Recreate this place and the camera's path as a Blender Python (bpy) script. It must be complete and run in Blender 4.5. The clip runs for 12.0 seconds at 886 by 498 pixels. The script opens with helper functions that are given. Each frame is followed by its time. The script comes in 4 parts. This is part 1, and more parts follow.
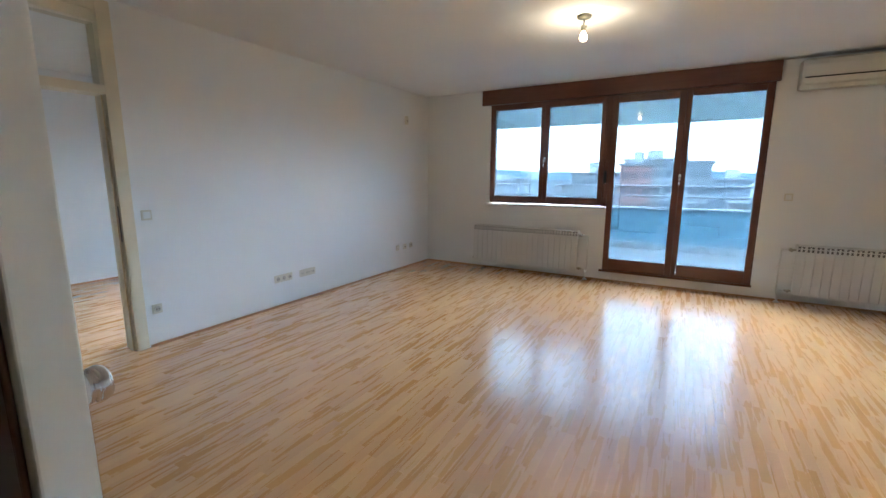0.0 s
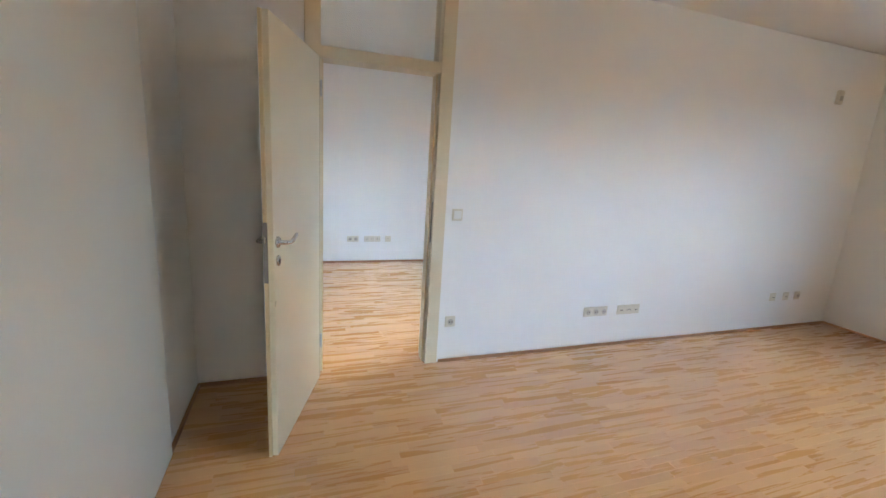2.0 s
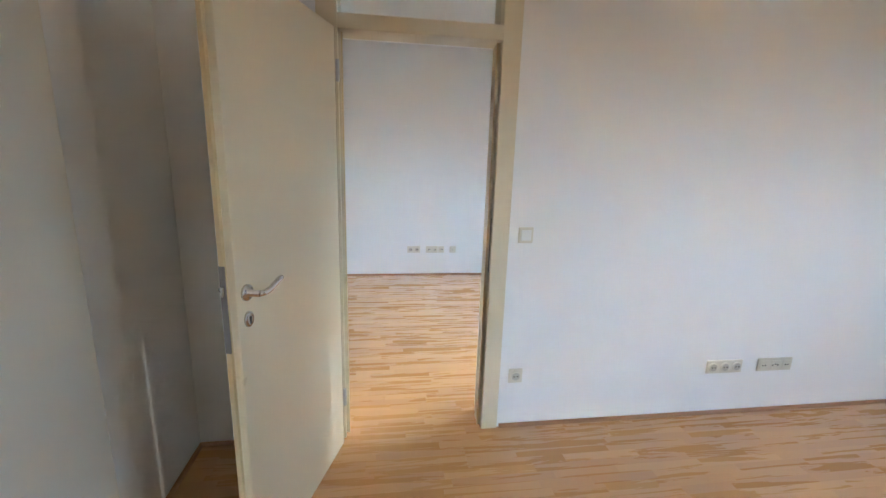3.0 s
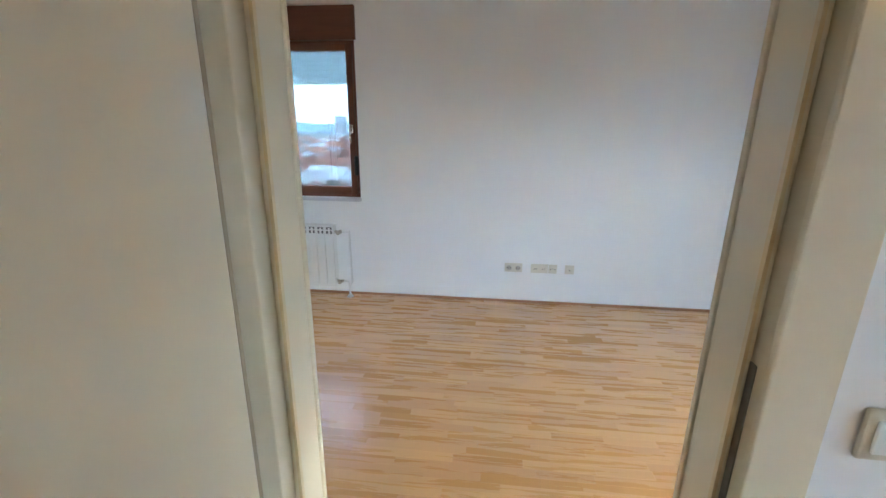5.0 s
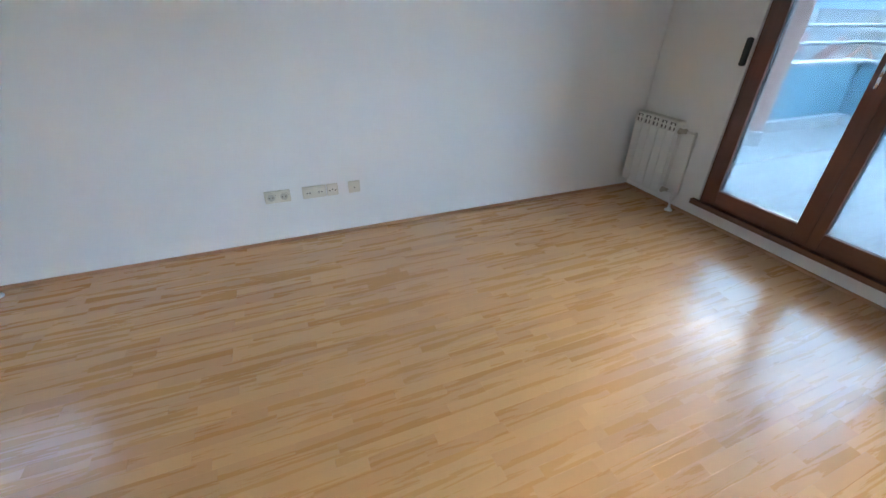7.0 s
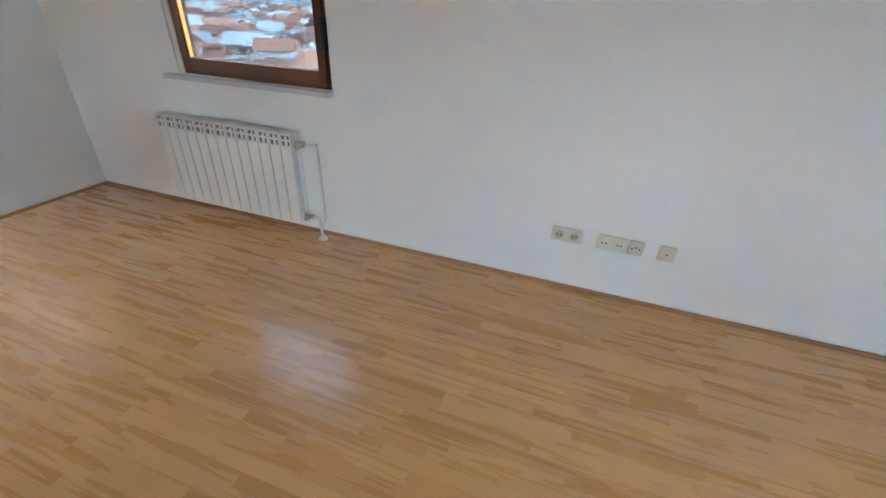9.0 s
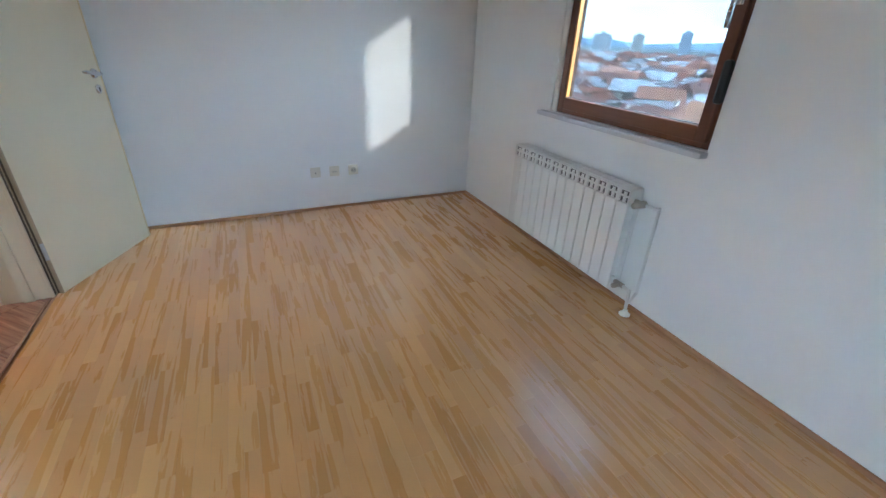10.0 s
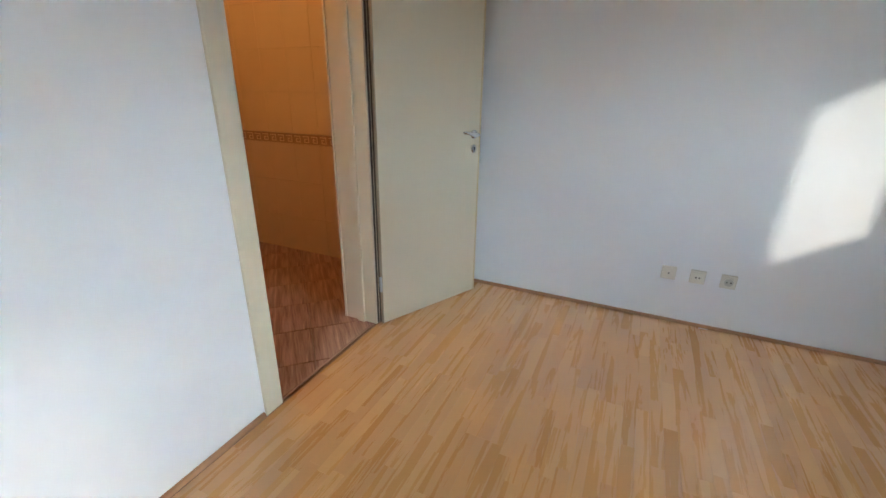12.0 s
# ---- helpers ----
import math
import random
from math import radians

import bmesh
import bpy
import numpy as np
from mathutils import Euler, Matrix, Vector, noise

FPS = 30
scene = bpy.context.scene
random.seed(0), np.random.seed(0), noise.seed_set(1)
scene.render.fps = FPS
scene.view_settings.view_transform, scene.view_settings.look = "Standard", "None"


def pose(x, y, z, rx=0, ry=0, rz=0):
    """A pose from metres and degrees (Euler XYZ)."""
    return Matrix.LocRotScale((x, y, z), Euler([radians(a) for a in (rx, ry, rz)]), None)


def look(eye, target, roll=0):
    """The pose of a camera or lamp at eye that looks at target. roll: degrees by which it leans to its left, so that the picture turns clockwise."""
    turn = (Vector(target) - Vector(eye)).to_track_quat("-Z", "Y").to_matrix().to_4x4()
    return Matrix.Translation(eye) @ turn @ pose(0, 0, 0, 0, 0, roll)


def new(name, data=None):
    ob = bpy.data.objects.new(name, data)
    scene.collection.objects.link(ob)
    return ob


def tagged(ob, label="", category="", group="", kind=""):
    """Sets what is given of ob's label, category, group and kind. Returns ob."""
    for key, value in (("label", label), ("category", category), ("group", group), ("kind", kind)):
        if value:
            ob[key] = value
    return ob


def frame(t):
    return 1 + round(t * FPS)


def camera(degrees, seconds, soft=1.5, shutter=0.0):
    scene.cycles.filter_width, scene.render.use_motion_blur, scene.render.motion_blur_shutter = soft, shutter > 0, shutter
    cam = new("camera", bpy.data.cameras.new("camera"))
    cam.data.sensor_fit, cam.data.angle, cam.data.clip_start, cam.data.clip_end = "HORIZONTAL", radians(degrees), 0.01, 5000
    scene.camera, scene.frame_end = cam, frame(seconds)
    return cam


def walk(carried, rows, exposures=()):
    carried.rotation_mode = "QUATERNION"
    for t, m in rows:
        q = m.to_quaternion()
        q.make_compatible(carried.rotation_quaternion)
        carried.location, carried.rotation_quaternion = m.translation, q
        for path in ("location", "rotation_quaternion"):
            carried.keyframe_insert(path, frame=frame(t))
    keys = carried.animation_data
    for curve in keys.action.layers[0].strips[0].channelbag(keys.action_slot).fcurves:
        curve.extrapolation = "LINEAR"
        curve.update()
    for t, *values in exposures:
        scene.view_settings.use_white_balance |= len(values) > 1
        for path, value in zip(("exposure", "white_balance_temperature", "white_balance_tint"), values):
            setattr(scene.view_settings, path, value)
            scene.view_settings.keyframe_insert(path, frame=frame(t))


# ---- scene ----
cam = camera(93.2, 12.0)
# eye, point looked at, lean
PATH = [
    (0, (0.31, 0.037, 1.412), (-0.67, 1.747, 1.073), 0.2),
    (0.5, (0.091, 0.246, 1.419), (-1.215, 1.714, 1.05), 1.1),
    (1, (-0.113, 0.491, 1.453), (-1.752, 1.564, 1.05), 0.9),
    (1.5, (-0.398, 0.622, 1.438), (-2.207, 1.365, 1.022), 3.4),
    (2, (-0.749, 0.734, 1.461), (-2.594, 1.385, 1.048), 3.6),
    (2.5, (-1.092, 0.917, 1.471), (-2.996, 1.357, 1.045), 2.6),
    (3, (-1.434, 1.052, 1.485), (-3.364, 1.34, 1.047), 1.8),
    (3.5, (-1.849, 1.121, 1.506), (-3.782, 1.365, 1.055), 1.6),
    (5.3, (-3.029, 1.208, 1.506), (-4.922, 0.93, 0.924), -0.7),
    (5.5, (-3.126, 1.213, 1.498), (-5.003, 0.931, 0.869), -2.1),
    (5.7, (-3.257, 1.233, 1.497), (-5.112, 0.985, 0.793), -2.7),
    (6, (-3.421, 1.298, 1.5), (-5.209, 1.182, 0.612), -4.1),
    (6.2, (-3.519, 1.344, 1.49), (-5.252, 1.376, 0.492), -3.7),
    (6.5, (-3.642, 1.376, 1.464), (-5.306, 1.789, 0.433), -0.8),
    (6.7, (-3.726, 1.405, 1.452), (-5.297, 2.093, 0.424), 1.4),
    (8.5, (-4.243, 1.474, 1.393), (-5.924, 1.725, 0.339), 4.7),
    (9, (-4.419, 1.453, 1.368), (-6.052, 0.901, 0.354), 2.7),
    (9.2, (-4.462, 1.407, 1.347), (-6.02, 0.609, 0.38), 3.1),
    (9.5, (-4.541, 1.325, 1.313), (-5.9, 0.21, 0.359), 3.7),
    (10, (-4.697, 1.241, 1.328), (-5.457, -0.371, 0.421), 2.4),
    (10.5, (-4.848, 1.203, 1.364), (-4.984, -0.645, 0.612), 1.0),
    (11, (-4.866, 1.052, 1.303), (-4.703, -0.816, 0.608), -0.3),
    (11.5, (-4.851, 0.77, 1.293), (-4.473, -1.07, 0.608), 0.9),
    (12, (-4.868, 0.502, 1.3), (-4.088, -1.2, 0.596), 0.9),
]
EXPOSURES = [(0.0, 1.85, 5350, 2), (0.8, 1.95, 5550, 3), (1.5, 2.35, 5600, 4), (2.0, 2.45, 5650, 4), (3.0, 2.4, 5700, 4), (3.7, 2.25, 5750, 4),
             (5.5, 2.2, 5600, 3), (6.5, 1.95, 5450, 3), (8.5, 2.1, 5850, 5), (9.0, 2.0, 6000, 5), (9.5, 1.95, 5600, 4), (10.0, 1.95, 5500, 3),
             (10.5, 1.9, 5550, 4), (11.0, 1.95, 6000, 5), (11.5, 2.1, 6050, 5), (12.0, 2.1, 6000, 5)]
walk(cam, [(t, look(eye, target, roll)) for t, eye, target, roll in PATH], EXPOSURES)

# ---- light ----
world = bpy.data.worlds.new("sky")
scene.world = world
world.use_nodes = True
wn = world.node_tree.nodes
sky = wn.new("ShaderNodeTexSky")
sky.sky_type = "NISHITA"
sky.sun_disc = False
sky.sun_elevation = radians(14)
sky.sun_rotation = radians(-25)
sky.air_density, sky.dust_density, sky.ozone_density = 1.0, 0.6, 3.0
# a thin bright veil of cloud over the whole sky
tex = wn.new("ShaderNodeTexCoord")
cl = wn.new("ShaderNodeTexNoise")
cl.inputs["Scale"].default_value, cl.inputs["Detail"].default_value = 3.0, 6.0
stretch = wn.new("ShaderNodeMapping")
stretch.inputs["Scale"].default_value = (1, 1, 4)
world.node_tree.links.new(tex.outputs["Generated"], stretch.inputs["Vector"])
world.node_tree.links.new(stretch.outputs[0], cl.inputs["Vector"])
cover = wn.new("ShaderNodeMapRange")
cover.inputs["From Min"].default_value, cover.inputs["From Max"].default_value = 0.35, 0.6
cover.inputs["To Min"].default_value, cover.inputs["To Max"].default_value = 0.45, 0.95
world.node_tree.links.new(cl.outputs["Fac"], cover.inputs["Value"])
veil = wn.new("ShaderNodeMix")
veil.data_type = "RGBA"
veil.inputs["B"].default_value = (9.8, 11.3, 13.2, 1)
world.node_tree.links.new(cover.outputs[0], veil.inputs["Factor"])
world.node_tree.links.new(sky.outputs[0], veil.inputs["A"])
# the cloud veil glows broadly round the low sun and dims away from it
SUN_AT = Vector((-4.25, 9.1, 2.62)).normalized()
toward = wn.new("ShaderNodeVectorMath")
toward.operation = "DOT_PRODUCT"
toward.inputs[1].default_value = SUN_AT
world.node_tree.links.new(tex.outputs["Generated"], toward.inputs[0])
ahead = wn.new("ShaderNodeMath")
ahead.operation = "MAXIMUM"
ahead.inputs[1].default_value = 0.0
world.node_tree.links.new(toward.outputs["Value"], ahead.inputs[0])
falloff = wn.new("ShaderNodeMath")
falloff.operation = "POWER"
falloff.inputs[1].default_value = 3.0
world.node_tree.links.new(ahead.outputs[0], falloff.inputs[0])
aureole = wn.new("ShaderNodeMath")
aureole.operation = "MULTIPLY_ADD"
aureole.inputs[1].default_value, aureole.inputs[2].default_value = 0.42, 0.66
world.node_tree.links.new(falloff.outputs[0], aureole.inputs[0])
glowing = wn.new("ShaderNodeVectorMath")
glowing.operation = "SCALE"
world.node_tree.links.new(veil.outputs["Result"], glowing.inputs[0])
world.node_tree.links.new(aureole.outputs[0], glowing.inputs["Scale"])
world.node_tree.links.new(glowing.outputs[0], wn["Background"].inputs["Color"])
wn["Background"].inputs["Strength"].default_value = 3.5

sun_data = bpy.data.lights.new("sun", "SUN")
sun_data.energy, sun_data.angle, sun_data.color = 0.46, radians(2.2), (1.0, 0.9, 0.76)
sun = new("sun", sun_data)
sun.matrix_world = look((-4.25, 9.1, 2.62), (0, 0, 0))

CEIL = 2.68


# ---- materials ----
def material(name):
    m = bpy.data.materials.new(name)
    m.use_nodes = True
    nt = m.node_tree
    return m, nt, nt.nodes["Principled BSDF"]


def node(nt, kind, **inputs):
    n = nt.nodes.new(kind)
    for k, v in inputs.items():
        n.inputs[k.replace("_", " ")].default_value = v
    return n


def rgb(c):
    return (c[0], c[1], c[2], 1.0)


def surface(name, colour, rough=0.5, metal=0.0, vary=0.06, scale=3.0, fine=120.0, bump=0.05, coat=0.0):
    """Paint, plaster, plastic, metal: colour with soft patches, fine grain and relief."""
    m, nt, b = material(name)
    geo = nt.nodes.new("ShaderNodeTexCoord")
    big = node(nt, "ShaderNodeTexNoise", Scale=scale, Detail=5.0)
    small = node(nt, "ShaderNodeTexNoise", Scale=fine, Detail=3.0)
    for n in (big, small):
        nt.links.new(geo.outputs["Object"], n.inputs["Vector"])
    mix = node(nt, "ShaderNodeMix")
    mix.data_type = "RGBA"
    lo = [max(0, c * (1 - vary)) for c in colour]
    hi = [min(1, c * (1 + vary)) for c in colour]
    mix.inputs["A"].default_value, mix.inputs["B"].default_value = rgb(lo), rgb(hi)
    nt.links.new(big.outputs["Fac"], mix.inputs["Factor"])
    nt.links.new(mix.outputs["Result"], b.inputs["Base Color"])
    rr = node(nt, "ShaderNodeMapRange", To_Min=max(0.02, rough - 0.07), To_Max=min(1, rough + 0.07))
    nt.links.new(big.outputs["Fac"], rr.inputs["Value"])
    nt.links.new(rr.outputs["Result"], b.inputs["Roughness"])
    bp = node(nt, "ShaderNodeBump", Strength=bump, Distance=0.002)
    nt.links.new(small.outputs["Fac"], bp.inputs["Height"])
    nt.links.new(bp.outputs["Normal"], b.inputs["Normal"])
    b.inputs["Metallic"].default_value = metal
    b.inputs["Coat Weight"].default_value = coat
    return m


def wood(name, dark, light, rough, source, coat=0.0, grain=1.0, axis="Y"):
    """Wood with grain along the object's axis; source gives each strip its own tone: 'object', 'island' or ''."""
    m, nt, b = material(name)
    tc = nt.nodes.new("ShaderNodeTexCoord")
    if source == "object":
        rnd = nt.nodes.new("ShaderNodeObjectInfo").outputs["Random"]
    elif source == "island":
        rnd = nt.nodes.new("ShaderNodeNewGeometry").outputs["Random Per Island"]
    else:
        rnd = None
    mp = nt.nodes.new("ShaderNodeMapping")
    s = {"X": (1.3, 22, 22), "Y": (22, 1.3, 22), "Z": (22, 22, 1.3)}[axis]
    mp.inputs["Scale"].default_value = [k * grain for k in s]
    nt.links.new(tc.outputs["Object"], mp.inputs["Vector"])
    if rnd:
        comb = nt.nodes.new("ShaderNodeCombineXYZ")
        mul = node(nt, "ShaderNodeMath")
        mul.operation = "MULTIPLY"
        mul.inputs[1].default_value = 57.0
        nt.links.new(rnd, mul.inputs[0])
        for k in "XYZ":
            nt.links.new(mul.outputs[0], comb.inputs[k])
        nt.links.new(comb.outputs[0], mp.inputs["Location"])
    n1 = node(nt, "ShaderNodeTexNoise", Scale=1.0, Detail=6.0, Roughness=0.6, Distortion=0.6)
    n2 = node(nt, "ShaderNodeTexNoise", Scale=6.0, Detail=4.0)
    nt.links.new(mp.outputs[0], n1.inputs["Vector"])
    nt.links.new(mp.outputs[0], n2.inputs["Vector"])
    ramp = nt.nodes.new("ShaderNodeValToRGB")
    ramp.color_ramp.elements[0].position, ramp.color_ramp.elements[1].position = 0.0, 1.0
    ramp.color_ramp.elements[0].color, ramp.color_ramp.elements[1].color = rgb(dark), rgb(light)
    add = node(nt, "ShaderNodeMath")
    add.operation = "MULTIPLY_ADD"
    nt.links.new(n1.outputs["Fac"], add.inputs[0])
    if rnd:
        add.inputs[1].default_value = 0.05
        sc = node(nt, "ShaderNodeMapRange", To_Min=0.24, To_Max=0.60)
        nt.links.new(rnd, sc.inputs["Value"])
        nt.links.new(sc.outputs["Result"], add.inputs[2])
    else:
        add.inputs[1].default_value, add.inputs[2].default_value = 1.0, 0.0
    nt.links.new(add.outputs[0], ramp.inputs["Fac"])
    fine = node(nt, "ShaderNodeMix")
    fine.data_type, fine.blend_type = "RGBA", "MULTIPLY"
    fine.inputs["Factor"].default_value = 0.06 if rnd else 0.14
    nt.links.new(ramp.outputs["Color"], fine.inputs["A"])
    nt.links.new(n2.outputs["Color"], fine.inputs["B"])
    nt.links.new(fine.outputs["Result"], b.inputs["Base Color"])
    rr = node(nt, "ShaderNodeMapRange", To_Min=rough - (0.01 if rnd else 0.05), To_Max=rough + (0.02 if rnd else 0.07))
    nt.links.new(n1.outputs["Fac"], rr.inputs["Value"])
    nt.links.new(rr.outputs["Result"], b.inputs["Roughness"])
    bp = node(nt, "ShaderNodeBump", Strength=0.02 if rnd else 0.06, Distance=0.001)
    nt.links.new(n2.outputs["Fac"], bp.inputs["Height"])
    nt.links.new(bp.outputs["Normal"], b.inputs["Normal"])
    b.inputs["Coat Weight"].default_value, b.inputs["Coat Roughness"].default_value = coat, 0.18
    return m


def glass(name, tint):
    m, nt, b = material(name)
    nt.nodes.remove(b)
    tr = node(nt, "ShaderNodeBsdfTransparent", Color=rgb(tint))
    gl = node(nt, "ShaderNodeBsdfGlossy", Roughness=0.02)
    lw = nt.nodes.new("ShaderNodeLayerWeight")
    pw = node(nt, "ShaderNodeMath")
    pw.operation = "POWER"
    pw.inputs[1].default_value = 4.0
    nt.links.new(lw.outputs["Facing"], pw.inputs[0])
    fr = node(nt, "ShaderNodeMapRange", To_Min=0.04, To_Max=0.8)
    nt.links.new(pw.outputs[0], fr.inputs["Value"])
    mx = nt.nodes.new("ShaderNodeMixShader")
    nt.links.new(fr.outputs[0], mx.inputs[0])
    nt.links.new(tr.outputs[0], mx.inputs[1])
    nt.links.new(gl.outputs[0], mx.inputs[2])
    nt.links.new(mx.outputs[0], nt.nodes["Material Output"].inputs["Surface"])
    return m


def glow(name, colour, strength):
    m, nt, b = material(name)
    b.inputs["Base Color"].default_value = rgb(colour)
    b.inputs["Emission Color"].default_value = rgb(colour)
    b.inputs["Emission Strength"].default_value = strength
    return m


def random_tone(name, colours, rough=0.8):
    """Each object takes one tone of a short row by its own chance."""
    m, nt, b = material(name)
    info = nt.nodes.new("ShaderNodeObjectInfo")
    ramp = nt.nodes.new("ShaderNodeValToRGB")
    ramp.color_ramp.interpolation = "CONSTANT"
    while len(ramp.color_ramp.elements) < len(colours):
        ramp.color_ramp.elements.new(0.5)
    for i, c in enumerate(colours):
        ramp.color_ramp.elements[i].position = i / len(colours)
        ramp.color_ramp.elements[i].color = rgb(c)
    nt.links.new(info.outputs["Random"], ramp.inputs["Fac"])
    tc = nt.nodes.new("ShaderNodeTexCoord")
    no = node(nt, "ShaderNodeTexNoise", Scale=0.6, Detail=6.0)
    nt.links.new(tc.outputs["Object"], no.inputs["Vector"])
    mx = node(nt, "ShaderNodeMix")
    mx.data_type, mx.blend_type = "RGBA", "MULTIPLY"
    mx.inputs["Factor"].default_value = 0.45
    nt.links.new(ramp.outputs[0], mx.inputs["A"])
    nt.links.new(no.outputs["Color"], mx.inputs["B"])
    nt.links.new(mx.outputs["Result"], b.inputs["Base Color"])
    b.inputs["Roughness"].default_value = rough
    return m


WALL = surface("wall_paint", (0.87, 0.87, 0.86), 0.85, vary=0.025, scale=1.3, fine=260, bump=0.12)
CEILING = surface("ceiling_paint", (0.87, 0.86, 0.84), 0.9, vary=0.03, scale=0.9, fine=200, bump=0.1)
CREAM = surface("cream_lacquer", (0.72, 0.64, 0.47), 0.38, vary=0.03, scale=2.0, fine=180, bump=0.03, coat=0.15)
LEAF = surface("leaf_lacquer", (0.77, 0.69, 0.51), 0.3, vary=0.03, scale=2.0, fine=220, bump=0.04, coat=0.2)
REBATE = surface("rebate_lacquer", (0.68, 0.55, 0.32), 0.4, vary=0.05)
PANEL = surface("panel_paint", (0.80, 0.76, 0.66), 0.6, vary=0.03, scale=1.2, fine=240, bump=0.15)
BROWN = wood("window_wood", (0.075, 0.022, 0.012), (0.20, 0.07, 0.035), 0.38, "", coat=0.2, axis="Z")
BROWN_X = wood("window_wood_rail", (0.075, 0.022, 0.012), (0.20, 0.07, 0.035), 0.38, "", coat=0.2, axis="X")
BROWN_Y = wood("window_wood_side", (0.085, 0.025, 0.012), (0.24, 0.085, 0.038), 0.38, "", coat=0.2, axis="Y")
# brown sash wood with the sun's glow put into its colour
SUNLIT_EDGE = wood("sunlit_edge_wood", (0.45, 0.17, 0.03), (0.72, 0.33, 0.07), 0.35, "", axis="Z")
DARKDOOR = wood("entrance_veneer", (0.035, 0.012, 0.006), (0.12, 0.04, 0.018), 0.3, "", coat=0.3, axis="Z")
STRIP = wood("oak_strip", (0.42, 0.186, 0.061), (0.66, 0.352, 0.127), 0.27, "object", coat=0.9)
STRIPS = wood("oak_strips", (0.42, 0.186, 0.061), (0.66, 0.352, 0.127), 0.27, "island", coat=0.9)
SKIRT_X = wood("skirting_oak", (0.32, 0.15, 0.06), (0.52, 0.27, 0.12), 0.4, "", axis="X")
SKIRT_Y = wood("skirting_oak_side", (0.32, 0.15, 0.06), (0.52, 0.27, 0.12), 0.4, "", axis="Y")
JOINT = surface("floor_joint", (0.25, 0.13, 0.06), 0.8)
WHITE = surface("white_enamel", (0.80, 0.80, 0.78), 0.35, vary=0.02, coat=0.1)
VENT_SHADE = surface("vent_shade", (0.16, 0.16, 0.16), 0.6)
IVORY = surface("ivory_plastic", (0.72, 0.68, 0.57), 0.4, vary=0.03)
SEAL = surface("rubber_seal", (0.10, 0.075, 0.05), 0.8)
# leaf lacquer darkened to brown for the shade in the hinge gap
HINGE_SHADE = surface("shaded_edge_lacquer", (0.42, 0.33, 0.21), 0.5, vary=0.06)
HOLE = surface("socket_hole", (0.05, 0.045, 0.04), 0.7)
SOCKIN = surface("socket_inner", (0.50, 0.47, 0.40), 0.5)
CHROME = surface("brushed_nickel", (0.62, 0.61, 0.60), 0.22, metal=1.0, vary=0.04)
BRASS = surface("dull_brass", (0.52, 0.48, 0.41), 0.4, metal=0.9)
LOCK = surface("lock_steel", (0.23, 0.22, 0.21), 0.45, metal=0.6)
STEEL = surface("steel", (0.50, 0.51, 0.52), 0.35, metal=0.9)
SLAT = surface("shutter_slat", (0.82, 0.84, 0.83), 0.5, vary=0.05)
# thin plastic slats let some daylight through
snt = SLAT.node_tree
s_tr = node(snt, "ShaderNodeBsdfTranslucent", Color=rgb((0.80, 0.86, 0.86)))
s_mx = node(snt, "ShaderNodeMixShader", Fac=0.65)
snt.links.new(snt.nodes["Principled BSDF"].outputs[0], s_mx.inputs[1])
snt.links.new(s_tr.outputs[0], s_mx.inputs[2])
snt.links.new(s_mx.outputs[0], snt.nodes["Material Output"].inputs["Surface"])
BLACK = surface("black_plastic", (0.02, 0.02, 0.022), 0.4)
GLASS = glass("pane_glass", (0.145, 0.158, 0.166))
CLEAR = glass("clear_glass", (0.93, 0.94, 0.93))
SILL = surface("sill_stone", (0.62, 0.62, 0.64), 0.4, vary=0.08, scale=12)
BULB = glow("bulb_glow", (1.0, 0.72, 0.40), 12.0)
TERRACE = surface("terrace_tile", (0.46, 0.47, 0.47), 0.7, vary=0.12, scale=2.5)
PARAPET = surface("parapet_paint", (0.28, 0.46, 0.55), 0.8, vary=0.08, scale=2.0, bump=0.3)
COPING = surface("coping", (0.62, 0.63, 0.64), 0.6, vary=0.08)
PINK = surface("pillar_render", (0.55, 0.33, 0.26), 0.85, vary=0.08, bump=0.4)
OUTWALL = surface("outer_render", (0.50, 0.42, 0.36), 0.85, vary=0.08, bump=0.4)
BATHTILE = surface("bath_wall_tile", (0.66, 0.47, 0.27), 0.22, vary=0.07, scale=5, coat=0.3)
BATHLOW = surface("bath_wall_tile_low", (0.62, 0.43, 0.27), 0.22, vary=0.08, scale=5, coat=0.3)
BORDER = surface("bath_border", (0.34, 0.19, 0.09), 0.3, vary=0.25, scale=40)
BORDER2 = surface("bath_border_relief", (0.60, 0.42, 0.24), 0.3, vary=0.1, scale=30)
GROUT = surface("grout", (0.60, 0.44, 0.27), 0.9)
GROUT2 = surface("grout_dark", (0.30, 0.20, 0.14), 0.9)
BATHFLOOR = wood("bath_floor_tile", (0.21, 0.085, 0.045), (0.62, 0.37, 0.24), 0.3, "", grain=2.2, axis="Y")
for n in BATHFLOOR.node_tree.nodes:
    if n.type == "VALTORGB":
        n.color_ramp.elements[0].position, n.color_ramp.elements[1].position = 0.36, 0.82


# ---- mesh helpers ----
def box(bm, x0, y0, z0, x1, y1, z1, bevel=0.0, segments=2):
    r = bmesh.ops.create_cube(bm, size=1.0)
    m = Matrix.Translation(((x0 + x1) / 2, (y0 + y1) / 2, (z0 + z1) / 2)) @ Matrix.Diagonal((abs(x1 - x0), abs(y1 - y0), abs(z1 - z0), 1))
    bmesh.ops.transform(bm, matrix=m, verts=r["verts"])
    if bevel:
        edges = {e for v in r["verts"] for e in v.link_edges}
        bmesh.ops.bevel(bm, geom=list(edges), offset=bevel, segments=segments, affect="EDGES", profile=0.5)


